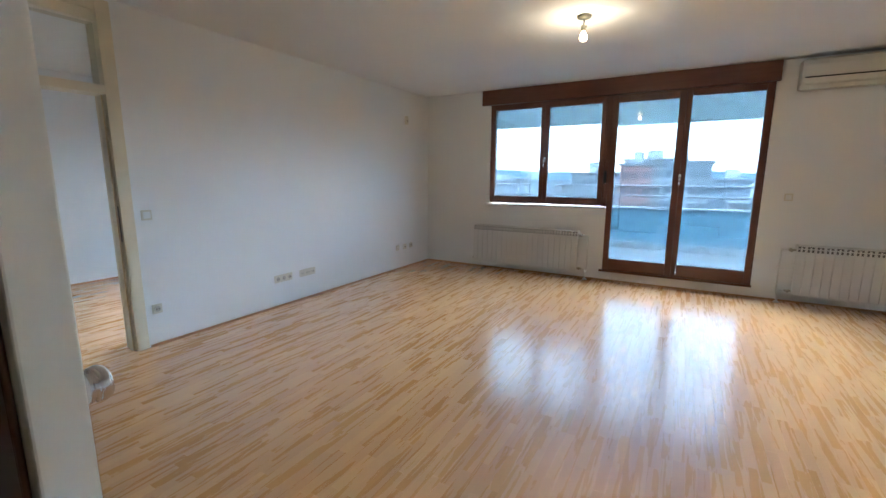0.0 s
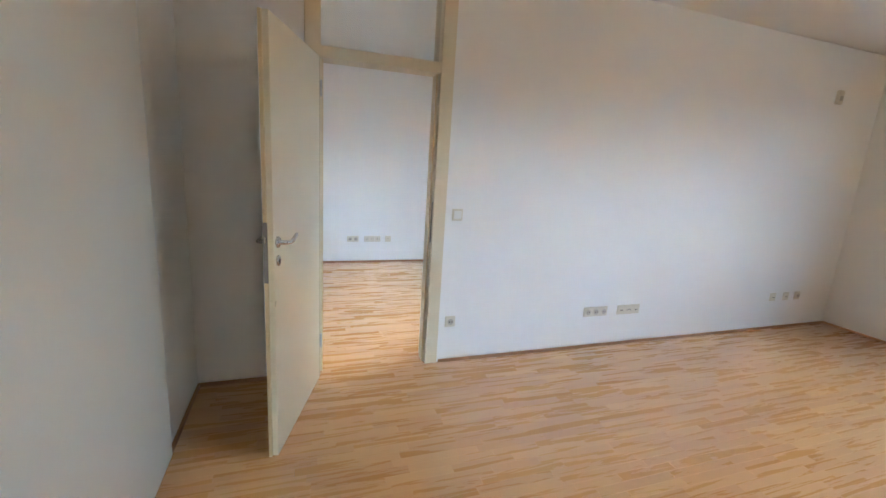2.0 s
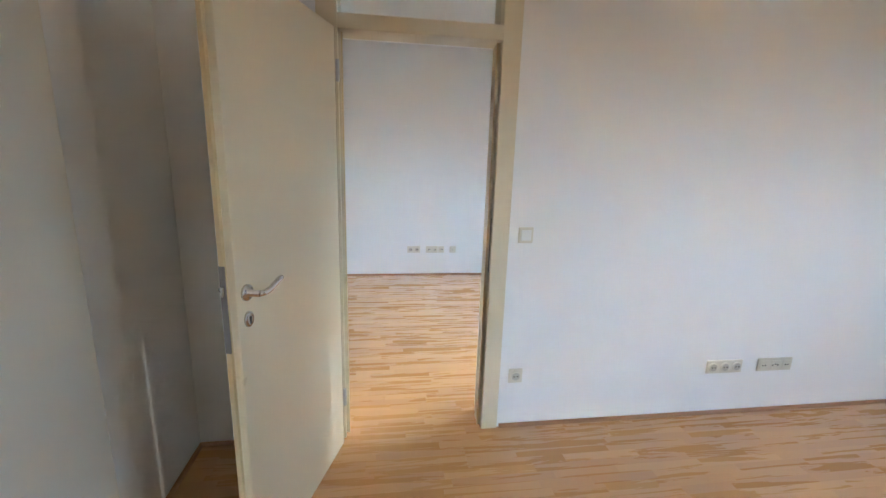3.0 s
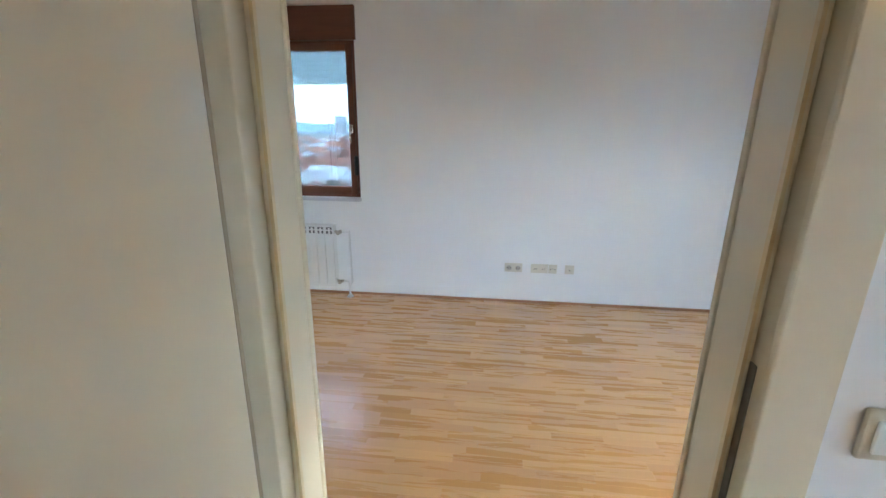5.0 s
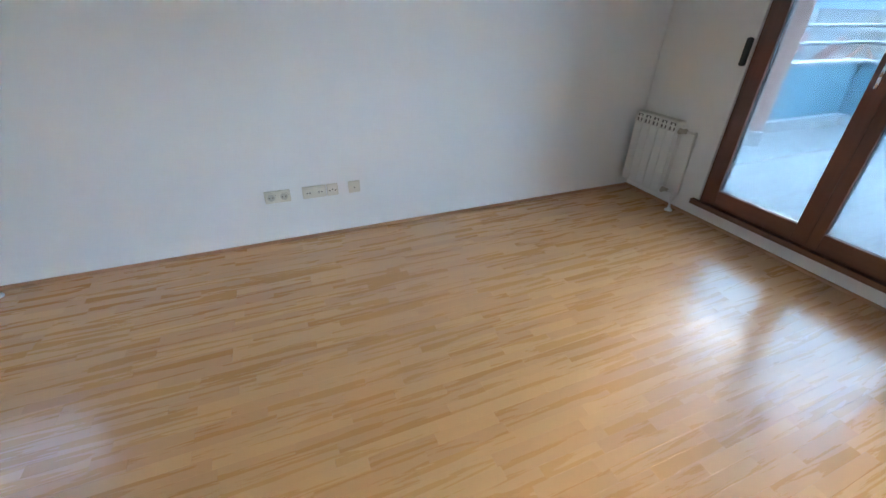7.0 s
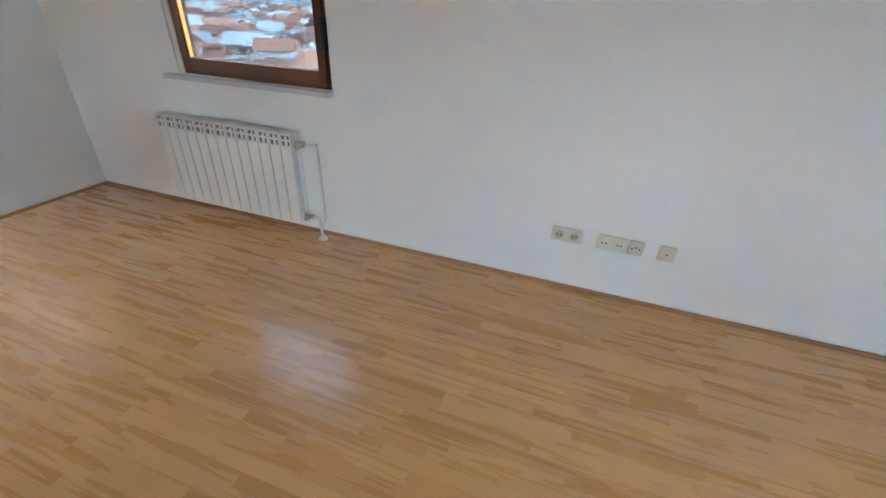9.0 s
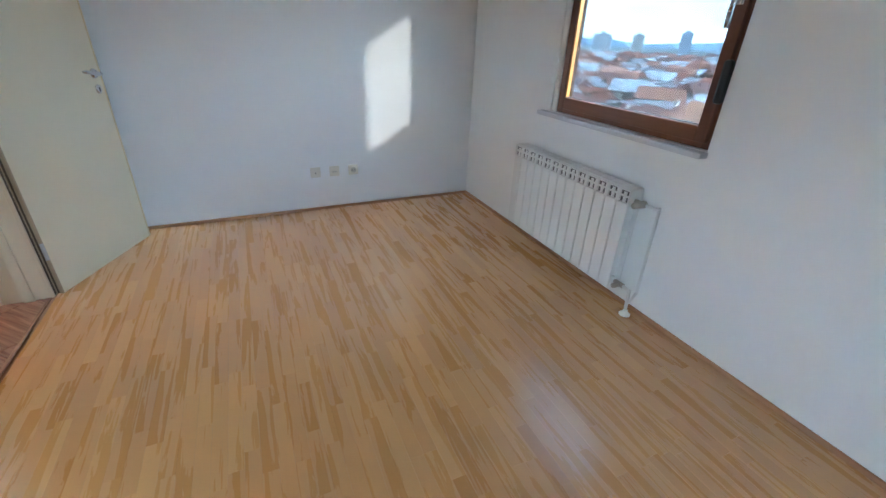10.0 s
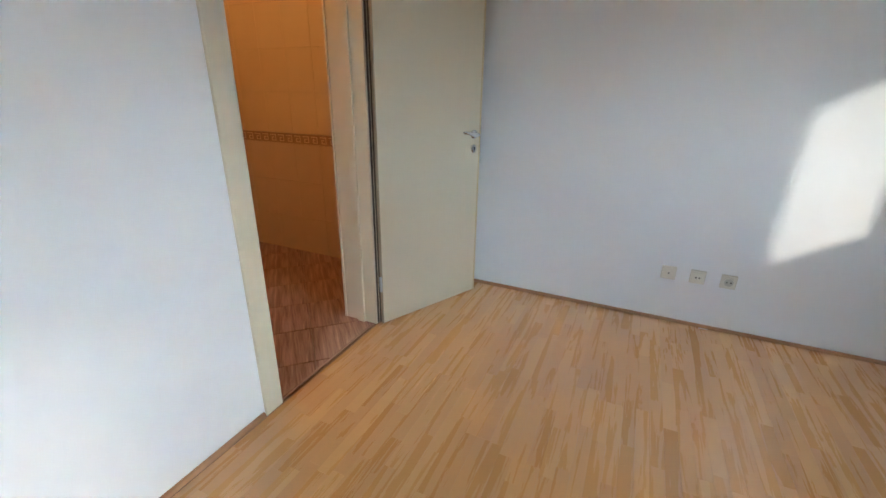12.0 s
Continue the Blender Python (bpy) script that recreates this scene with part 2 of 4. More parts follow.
def rod(bm, a, b, r, r2=None, n=12):
    a, b = Vector(a), Vector(b)
    d = b - a
    m = Matrix.Translation((a + b) / 2) @ d.to_track_quat("Z", "Y").to_matrix().to_4x4()
    bmesh.ops.create_cone(bm, cap_ends=True, segments=n, radius1=r, radius2=r if r2 is None else r2, depth=d.length, matrix=m)


def tube(bm, points, r, n=10):
    """A bent round bar through the points."""
    pts = [Vector(p) for p in points]
    for a, b in zip(pts, pts[1:]):
        rod(bm, a, b, r, n=n)
    for p in pts[1:-1]:
        bmesh.ops.create_uvsphere(bm, u_segments=n, v_segments=6, radius=r, matrix=Matrix.Translation(p))


def sweep(bm, points, r, n=12):
    """A smooth round bar through close-set points, with closed ends."""
    pts = [Vector(p) for p in points]
    side = (pts[1] - pts[0]).orthogonal().normalized()
    rings = []
    for i, p in enumerate(pts):
        d = (pts[min(i + 1, len(pts) - 1)] - pts[max(i - 1, 0)]).normalized()
        side = (side - d * side.dot(d)).normalized()
        up = d.cross(side)
        k = r * (0.75 if i == len(pts) - 1 else 1.0)
        rings.append([bm.verts.new(p + k * (side * math.cos(2 * math.pi * j / n) + up * math.sin(2 * math.pi * j / n))) for j in range(n)])
    for a, b in zip(rings, rings[1:]):
        for j in range(n):
            bm.faces.new((a[j], a[(j + 1) % n], b[(j + 1) % n], b[j]))
    bm.faces.new(rings[0][::-1])
    bm.faces.new(rings[-1])


def ball(bm, p, r, sx=1, sy=1, sz=1, n=16):
    bmesh.ops.create_uvsphere(bm, u_segments=n, v_segments=n // 2, radius=r, matrix=Matrix.Translation(p) @ Matrix.Diagonal((sx, sy, sz, 1)))


def lathe(bm, profile, m, n=24):
    """Turns (radius, height) pairs about the local z axis."""
    rings = []
    for r, h in profile:
        rings.append([bm.verts.new(m @ Vector((r * math.cos(2 * math.pi * i / n), r * math.sin(2 * math.pi * i / n), h))) for i in range(n)])
    for a, b in zip(rings, rings[1:]):
        for i in range(n):
            bm.faces.new((a[i], a[(i + 1) % n], b[(i + 1) % n], b[i]))
    if profile[0][0] > 0.0005:
        bm.faces.new(rings[0][::-1])
    bm.faces.new(rings[-1])


def mesh_of(name, bm, mat, smooth=False):
    me = bpy.data.meshes.new(name)
    if smooth:
        for f in bm.faces:
            f.smooth = True
    bm.to_mesh(me)
    bm.free()
    me.materials.append(mat)
    return me


def part(name, bm, mat, parent=None, label="", smooth=False):
    ob = new(name, mesh_of(name, bm, mat, smooth))
    ob.parent = parent
    if label:
        tagged(ob, label)
    return ob


def thing(name, label, category, m=Matrix(), group="", kind=""):
    ob = new(name)
    ob.empty_display_size = 0.1
    ob.matrix_basis = m
    return tagged(ob, label, category, group, kind)


def boxes(name, mat, parent, *rows, bevel=0.0, label=""):
    bm = bmesh.new()
    for r in rows:
        box(bm, *r, bevel=bevel)
    return part(name, bm, mat, parent, label)


def structure(name, mat, label, *rows, category="wall"):
    return tagged(boxes(name, mat, None, *rows), label, category, kind="structure")


def wall_rows(axis, at0, at1, u0, u1, z0, z1, openings):
    """Boxes of a wall that runs along axis from u0 to u1, with openings (u0, u1, z0, z1)."""
    rows, u = [], u0
    for a, b, c, d in sorted(openings):
        spans = [(u, a, z0, z1), (a, b, z0, c), (a, b, d, z1)]
        u = b
        rows += spans
    rows.append((u, u1, z0, z1))
    out = []
    for a, b, c, d in rows:
        if b - a > 1e-4 and d - c > 1e-4:
            out.append((a, at0, c, b, at1, d) if axis == "x" else (at0, a, c, at1, b, d))
    return out


# ---- the shell: living room, bedroom, bathroom, hall ----
WX, BX = -3.45, -3.60          # partition faces
NY, BN, BS, BW = 6.08, 4.42, -2.14, -6.505
EX = 3.3

structure("wall_partition", WALL, "white painted wall between living room and bedroom",
          *wall_rows("y", BX, WX, BS, NY, -0.02, CEIL, [(-1.34, -0.53, -0.02, 2.04), (0.80, 1.66, -0.02, 2.67)]))
structure("wall_north_living", WALL, "white painted wall with brown window and balcony door",
          *wall_rows("x", NY, NY + 0.28, BX, EX, -0.02, CEIL, [(-2.33, -0.606, 1.02, 2.69), (-0.606, 1.08, 0.13, 2.69)]))
structure("wall_east", WALL, "white painted living room wall", (EX, -2.4, -0.02, EX + 0.2, NY + 0.28, CEIL))
structure("wall_west", WALL, "white painted bedroom wall with a window",
          *wall_rows("y", BW - 0.11, BW, BS - 0.2, BN + 0.28, -0.02, CEIL, [(-1.05, 0.06, 0.92, 2.43)]))
structure("wall_north_bedroom", WALL, "white painted bedroom wall with a balcony door",
          *wall_rows("x", BN, BN + 0.28, BW, BX, -0.02, CEIL, [(-5.79, -4.26, 0.13, 2.43)]))
structure("wall_south_bedroom", WALL, "white painted bedroom end wall", (BW, BS - 0.2, -0.02, -1.4, BS, CEIL))
structure("wall_nook", WALL, "white painted wall beside the open bedroom door", (WX, 0.0, -0.02, -2.82, 0.135, CEIL))
structure("wall_hall_west", WALL, "plain hall wall", (-1.6, BS, -0.02, -1.45, 0.0, CEIL))
structure("wall_hall_south", WALL, "plain hall wall", (-1.4, BS - 0.2, -0.02, EX, BS, CEIL))
structure("wall_entrance", WALL, "plain wall beside the entrance opening", (1.1, 0.0, -0.02, EX, 0.135, CEIL), (-0.249, 0.0, 2.12, 1.1, 0.135, CEIL))
structure("ceiling", CEILING, "white painted ceiling with soft roller marks", (BW - 0.28, BS - 0.2, CEIL, EX + 0.2, NY + 0.28, CEIL + 0.2), category="ceiling")
floor = structure("floor", JOINT, "light oak strip parquet with a satin lacquer", (BW - 0.28, BS - 0.2, -0.2, EX + 0.2, NY + 0.28, -0.012), category="floor")

# built-in cream panels of the entrance side
panelling = thing("wall_panelling", "flat cream painted wall panels with a thin joint", "wall panel", kind="structure")
boxes("panel", PANEL, panelling, (-2.80, 0.0, 0.004, -1.585, 0.158, CEIL), bevel=0.012)
boxes("panel", PANEL, panelling, (-1.575, 0.0, 0.004, -1.2, 0.158, CEIL), bevel=0.004)
boxes("panel", PANEL, panelling, (-1.1995, 0.0, 2.06, -0.25, 0.158, CEIL), bevel=0.004)


# ---- skirting: thin oak strips ----
def skirting(axis, at, into, u0, u1, mat):
    bm = bmesh.new()
    prof = [(0, 0.002), (0.016, 0.002), (0.015, 0.010), (0.011, 0.017), (0.005, 0.020), (0, 0.020)]
    ends = []
    for u in (u0, u1):
        ends.append([bm.verts.new((u, at + into * d, z) if axis == "x" else (at + into * d, u, z)) for d, z in prof])
    for i in range(len(prof)):
        j = (i + 1) % len(prof)
        bm.faces.new((ends[0][i], ends[0][j], ends[1][j], ends[1][i]))
    bm.faces.new(ends[0])
    bm.faces.new(ends[1][::-1])
    bmesh.ops.recalc_face_normals(bm, faces=bm.faces)
    return tagged(part("baseboard", bm, mat), "thin brown oak skirting strip along the wall foot", "baseboard", kind="structure")


skirting("y", WX, 1, 1.70, NY, SKIRT_Y)
skirting("y", WX, 1, 0.135, 0.77, SKIRT_Y)
skirting("x", NY, -1, WX, EX, SKIRT_X)
skirting("x", 0.135, 1, WX, -2.82, SKIRT_X)
skirting("y", BW, 1, BS, BN, SKIRT_Y)
skirting("x", BN, -1, BW, BX, SKIRT_X)
skirting("x", BS, 1, BW, BX, SKIRT_X)
skirting("y", BX, -1, -0.47, 0.77, SKIRT_Y)
skirting("y", BX, -1, 1.70, BN, SKIRT_Y)
skirting("y", BX, -1, BS, -1.43, SKIRT_Y)
skirting("y", EX, -1, 0.135, NY, SKIRT_Y)


# ---- doors ----
def lever(parent, m, side):
    """A curved lever on a round rose, with a key rose below. Local: x along the leaf to the hinge, y out of the face, z up."""
    bm = bmesh.new()
    lathe(bm, [(0.026, 0), (0.026, 0.006), (0.022, 0.010), (0.011, 0.011), (0.010, 0.045)], m @ pose(0, 0, 0, -90))
    h = part("handle", bm, CHROME, parent, "brushed nickel lever handle", True)
    bm = bmesh.new()
    pts = []
    for i in range(9):
        s = i / 8
        pts.append(m @ Vector((side * (0.125 * s), 0.045 + 0.006 * math.sin(3.1 * s), 0.012 * s * s + 0.004 * s - 0.004 * math.sin(6 * s))))
    sweep(bm, pts, 0.0095)
    part("lever", bm, CHROME, h, smooth=True)
    bm = bmesh.new()
    lathe(bm, [(0.025, 0), (0.025, 0.006), (0.021, 0.009), (0.012, 0.009)], m @ pose(0, 0, -0.085, -90) @ Matrix.Diagonal((0.8, 1, 1, 1)))
    k = part("key_rose", bm, CHROME, parent, "oval nickel key rose", True)
    bm = bmesh.new()
    box(bm, -0.003, 0.0085, -0.014, 0.003, 0.0105, 0.004)
    rod(bm, (0, 0.0085, 0.005), (0, 0.0105, 0.005), 0.005)
    bmesh.ops.transform(bm, matrix=m @ pose(0, 0, -0.085), verts=bm.verts)
    part("keyhole", bm, HOLE, k)


def door_leaf(name, label, m, width, side, height=1.995):
    """A flush rebated leaf. Local: hinge at the origin, leaf along +x, thickness in y about 0, z up. side: the face that shows."""
    d = thing(name, label, "door", m)
    bm = bmesh.new()
    box(bm, 0.012, -0.02, 0.008, width - 0.014, 0.02, height, bevel=0.003)
    part("leaf", bm, LEAF, d)
    bm = bmesh.new()
    box(bm, width - 0.0145, -0.0195, 0.009, width, -0.004 if side > 0 else 0.0195, height - 0.001, bevel=0.002)
    part("edge_strip", bm, REBATE, d, "yellowed lacquered edge")
    # strip coloured brown to imitate shade between leaf and frame
    boxes("hinge_edge", HINGE_SHADE, d, (0.006, -0.0195, 0.009, 0.0118, 0.0195, height - 0.002), label="hinge edge with shade painted in as brown")
    boxes("edge_seal", SEAL, d, (0.002, -side * 0.004 - 0.004, 0.012, 0.0058, -side * 0.004 + 0.004, height - 0.004), label="dark rubber seal")
    bm = bmesh.new()
    box(bm, width - 0.002, -0.019, 0.885, width + 0.0018, -0.001, 1.155)
    lock = part("lock_plate", bm, LOCK, d, "grey steel lock plate")
    bm = bmesh.new()
    box(bm, width, -0.013, 1.065, width + 0.011, -0.004, 1.095, bevel=0.002)
    part("latch", bm, CHROME, lock)
    lever(d, pose(width - 0.060, 0.02, 1.06), -1)
    lever(d, pose(width - 0.060, -0.02, 1.06) @ pose(0, 0, 0, 0, 0, 180), 1)
    for z in (0.22, 1.78):
        bm = bmesh.new()
        rod(bm, (-0.004, side * 0.024, z), (-0.004, side * 0.024, z + 0.09), 0.008)
        rod(bm, (-0.004, side * 0.024, z + 0.043), (-0.004, side * 0.024, z + 0.047), 0.0095)
        part("hinge", bm, STEEL, d)
    return d


def casing(name, label, y0, y1, top, transom, inner=WX):
    """A lacquered frame round an opening of the partition, casings on both faces, jamb lining between."""
    f = thing(name, label, "door frame", kind="structure")
    c = 0.085
    for xa, xb in ((inner, inner + 0.014), (BX - 0.014, BX)):
        for a, b in ((y0 - c, y0 + 0.004), (y1 - 0.004, y1 + c)):
            boxes("side_casing", CREAM, f, (xa, a, 0.001, xb, b, top + (c if not transom else 0.0)), bevel=0.003)
        if transom:
            boxes("head_casing", CREAM, f, (xa, y0 + 0.0045, top - c, xb, y1 - 0.0045, top), bevel=0.003)
        else:
            boxes("head_casing", CREAM, f, (xa, y0 + 0.0045, top, xb, y1 - 0.0045, top + c), bevel=0.003)
    j = 0.03
    lining_top = top if not transom else 2.665
    boxes("jamb", CREAM, f, (BX + 0.001, y0 - j, 0.001, inner - 0.001, y0, lining_top), bevel=0.002)
    boxes("jamb", CREAM, f, (BX + 0.001, y1, 0.001, inner - 0.001, y1 + j, lining_top), bevel=0.002)
    return f


frame_1 = casing("door_frame_1", "cream lacquered door frame with a glazed transom light", 0.86, 1.60, 2.655, True)
boxes("transom_bar", CREAM, frame_1, (BX + 0.002, 0.8605, 2.0, WX + 0.012, 1.5995, 2.065), bevel=0.004)
boxes("head_lining", CREAM, frame_1, (BX + 0.002, 0.8605, 2.50, WX - 0.002, 1.5995, 2.665), bevel=0.002)
pane = boxes("transom_pane", CLEAR, frame_1, (-3.515, 0.862, 2.066, -3.509, 1.598, 2.499))
pane.visible_shadow = False
boxes("stop", CREAM, frame_1, (-3.56, 0.8605, 0.001, -3.485, 0.874, 1.999), bevel=0.002)
boxes("stop", CREAM, frame_1, (-3.56, 1.586, 0.001, -3.485, 1.5995, 1.999), bevel=0.002)
boxes("strike_plate", LOCK, frame_1, (WX - 0.045, 1.5975, 0.90, WX - 0.020, 1.5995, 1.18))
boxes("seal", REBATE, frame_1, (WX - 0.033, 0.8745, 0.004, WX - 0.024, 0.880, 1.998), label="yellowed rubber seal")
boxes("seal", REBATE, frame_1, (WX - 0.033, 1.580, 0.004, WX - 0.024, 1.5855, 1.998), label="yellowed rubber seal")
leaf_turn = math.degrees(math.atan2(-0.238, 0.76))
door_leaf("door", "open cream flush door with nickel lever handle", pose(-3.405, 0.84, 0.0, 0, 0, leaf_turn), 0.778, 1)

frame_2 = casing("door_frame_2", "cream lacquered bathroom door frame", -1.31, -0.56, 2.005, False, -3.40)
boxes("head_lining", CREAM, frame_2, (BX + 0.002, -1.3095, 2.005, -3.402, -0.5605, 2.035), bevel=0.002)
boxes("stop", CREAM, frame_2, (-3.535, -1.3095, 0.001, -3.49, -1.296, 2.004), bevel=0.002)
boxes("stop", CREAM, frame_2, (-3.535, -0.574, 0.001, -3.49, -0.5605, 2.004), bevel=0.002)
boxes("seal", SEAL, frame_2, (-3.6175, -1.334, 0.01, -3.6142, -1.320, 2.0), label="dark rubber seal")
door_leaf("door", "open cream bathroom door resting near the wall", pose(-3.63, -1.328, 0.0, 0, 0, -114.5), 0.755, -1)

# the entrance leaf: brown outside, cream inside
ent = thing("entrance_door", "brown veneered entrance door, cream inside, with round knob", "door", pose(-1.165, 0.105, 0, 0, 0, 5.5))
boxes("leaf", PANEL, ent, (0.0, -0.032, 0.008, 0.93, 0.02, 2.05), bevel=0.003)
boxes("outer_veneer", DARKDOOR, ent, (0.0, -0.040, 0.008, 0.915, -0.0325, 2.05), bevel=0.003, label="dark brown wood veneer")
for s, y in ((1, 0.02), (-1, -0.040)):
    bm = bmesh.new()
    mm = pose(0.830, y, 1.14, -90 * s) @ Matrix.Scale(0.72, 4)
    lathe(bm, [(0.030, 0), (0.030, 0.008), (0.013, 0.014), (0.011, 0.040), (0.020, 0.045), (0.031, 0.050), (0.031, 0.058), (0.026, 0.062), (0.033, 0.068), (0.034, 0.080), (0.030, 0.088), (0.018, 0.093), (0.004, 0.095)], mm)
    part("knob", bm, CHROME, ent, "polished nickel round knob", True)


# ---- windows ----
def shutter(parent, axis, at, u0, u1, z0, z1):
    z, h = z0, 0.036
    while z < z1:
        bm = bmesh.new()
        prof = [(0.0, 0.0), (0.006, 0.006), (0.009, 0.018), (0.006, 0.030), (0.0, h + 0.0005)]
        ends = []
        for u in (u0, u1):
            ring = [(d, q) for d, q in prof] + [(-0.003, q) for d, q in reversed(prof)]
            ends.append([bm.verts.new((u, at - d, z + q) if axis == "x" else (at + d, u, z + q)) for d, q in ring])
        n = len(ends[0])
        for i in range(n):
            j = (i + 1) % n
            bm.faces.new((ends[0][i], ends[0][j], ends[1][j], ends[1][i]))
        bm.faces.new(ends[0])
        bm.faces.new(ends[1][::-1])
        bmesh.ops.recalc_face_normals(bm, faces=bm.faces)
        part("slat", bm, SLAT, parent)
        z += h


def ring(parent, name, axis, a0, a1, u0, u1, z0, z1, w, mat_up, mat_side, bevel=0.004, wb=None):
    """Four rails of a frame: at a0..a1 in depth, u0..u1 wide, z0..z1 high, w broad."""
    wb = wb or w
    def bx(p, q, r, s):
        return (p, a0, r, q, a1, s) if axis == "x" else (a0, p, r, a1, q, s)
    boxes(name, mat_up, parent, bx(u0, u0 + w, z0, z1), bevel=bevel)
    boxes(name, mat_up, parent, bx(u1 - w, u1, z0, z1), bevel=bevel)
    boxes(name, mat_side, parent, bx(u0 + w + 0.0004, u1 - w - 0.0004, z1 - w, z1), bevel=bevel)
    boxes(name, mat_side, parent, bx(u0 + w + 0.0004, u1 - w - 0.0004, z0, z0 + wb), bevel=bevel)


def sash(parent, axis, a0, a1, u0, u1, z0, z1, w, wb, mat_side):
    s = new("sash")
    s.parent = parent
    ring(s, "rail", axis, a0, a1, u0, u1, z0, z1, w, BROWN, mat_side, wb=wb)
    m = (a0 + a1) / 2
    p, q, r, t = u0 + w - 0.006, u1 - w + 0.006, z0 + wb - 0.006, z1 - w + 0.006
    g = boxes("pane", GLASS, s, (p, m - 0.004, r, q, m + 0.004, t) if axis == "x" else (m - 0.004, p, r, m + 0.004, q, t))
    g.visible_shadow = False
    # grey gasket round the glass
    o = -0.011 if axis == "x" else 0.011
    ring(s, "gasket", axis, m + o - 0.004, m + o + 0.004, u0 + w - 0.002, u1 - w + 0.002, z0 + wb - 0.002, z1 - w + 0.002, 0.006, BLACK, BLACK, bevel=0.0)
    return s


def window_handle(parent, axis, at, u, z, sgn):
    bm = bmesh.new()
    if axis == "x":
        box(bm, u - 0.014, at - 0.008, z - 0.035, u + 0.014, at, z + 0.035, bevel=0.003)
        rod(bm, (u, at, z), (u, at - 0.045, z), 0.009)
        tube(bm, [(u, at - 0.045, z), (u, at - 0.05, z - 0.06), (u, at - 0.045, z - 0.115)], 0.009)
    else:
        box(bm, at, u - 0.014, z - 0.035, at + 0.008, u + 0.014, z + 0.035, bevel=0.003)
        rod(bm, (at, u, z), (at + 0.045, u, z), 0.009)
        tube(bm, [(at + 0.045, u, z), (at + 0.05, u, z - 0.06), (at + 0.045, u, z - 0.115)], 0.009)
    part("window_handle", bm, CHROME, parent, "nickel window handle", True)


def winder(parent, axis, at, u, z):
    """Black strap winder of the roller shutter."""
    bm = bmesh.new()
    if axis == "x":
        box(bm, u - 0.018, at - 0.035, z - 0.085, u + 0.018, at, z + 0.085, bevel=0.012)
    else:
        box(bm, at, u - 0.018, z - 0.085, at + 0.035, u + 0.018, z + 0.085, bevel=0.012)
    part("shutter_winder", bm, BLACK, parent, "black shutter strap winder")


win = thing("window_1", "brown wooden double window and balcony door under a shutter box", "window", kind="structure")
D0, D1 = NY + 0.015, NY + 0.085
boxes("shutter_box", BROWN_X, win, (-2.45, NY - 0.055, 2.465, 1.11, NY + 0.20, CEIL - 0.004), bevel=0.004)
ring(win, "window_frame", "x", D0, D1, -2.329, -0.655, 1.025, 2.469, 0.045, BROWN, BROWN_X)
ring(win, "door_frame", "x", D0, D1, -0.654, 1.079, 0.135, 2.469, 0.045, BROWN, BROWN_X)
S0, S1 = NY - 0.006, NY + 0.055
sash(win, "x", S0, S1, -2.30, -1.496, 1.055, 2.44, 0.055, 0.075, BROWN_X)
sash(win, "x", S0, S1, -1.495, -0.675, 1.055, 2.44, 0.06, 0.075, BROWN_X)
sash(win, "x", S0, S1, -0.606, 0.229, 0.16, 2.44, 0.072, 0.15, BROWN_X)
sash(win, "x", S0, S1, 0.230, 1.062, 0.16, 2.44, 0.058, 0.15, BROWN_X)
boxes("meeting_strip", BROWN, win, (-1.53, S1 + 0.001, 1.06, -1.46, D1 + 0.01, 2.43))
boxes("meeting_strip", BROWN, win, (0.19, S1 + 0.001, 0.17, 0.27, D1 + 0.01, 2.43))
boxes("door_sill", BROWN_X, win, (-0.645, NY - 0.03, 0.128, 1.085, NY + 0.004, 0.155), bevel=0.004)
boxes("window_sill", SILL, win, (-2.38, NY - 0.05, 0.995, -0.607, NY + 0.014, 1.022), bevel=0.004, label="pale stone inner sill")
shutter(win, "x", NY + 0.15, -2.30, -0.70, 2.13, 2.46)
shutter(win, "x", NY + 0.15, -0.606, 1.04, 2.09, 2.46)
window_handle(win, "x", S0, -1.48, 1.66, 1)
window_handle(win, "x", S0, 0.232, 1.42, 1)
winder(win, "x", D0, -0.645, 1.42)

win2 = thing("window_2", "brown wooden single window under a shutter box", "window", kind="structure")
boxes("shutter_box", BROWN_Y, win2, (BW - 0.20, -1.09, 2.205, BW + 0.03, 0.075, 2.455), bevel=0.004)
boxes("reveal", WALL, win2, (BW - 0.10, -1.049, 0.922, BW - 0.012, -1.012, 2.204), label="white plaster reveal")
ring(win2, "window_frame", "y", BW - 0.085, BW - 0.018, -1.011, 0.059, 0.922, 2.204, 0.045, BROWN, BROWN_Y)
sash(win2, "y", BW - 0.062, BW + 0.003, -0.985, 0.035, 0.95, 2.18, 0.052, 0.068, BROWN_Y)
# amber strip: sunlight on the sash edge, painted as colour
boxes("sash_edge", SUNLIT_EDGE, win2, (BW - 0.026, -0.9328, 1.02, BW - 0.002, -0.922, 2.126), label="inner sash edge with sunlight painted in as amber")
boxes("window_sill", SILL, win2, (BW + 0.001, -1.12, 0.892, BW + 0.055, 0.07, 0.918), bevel=0.004, label="pale stone inner sill")
shutter(win2, "y", BW - 0.13, -1.08, 0.10, 1.88, 2.20)
window_handle(win2, "y", BW + 0.003, 0.006, 1.51, 1)
winder(win2, "y", BW - 0.017, 0.036, 1.20)

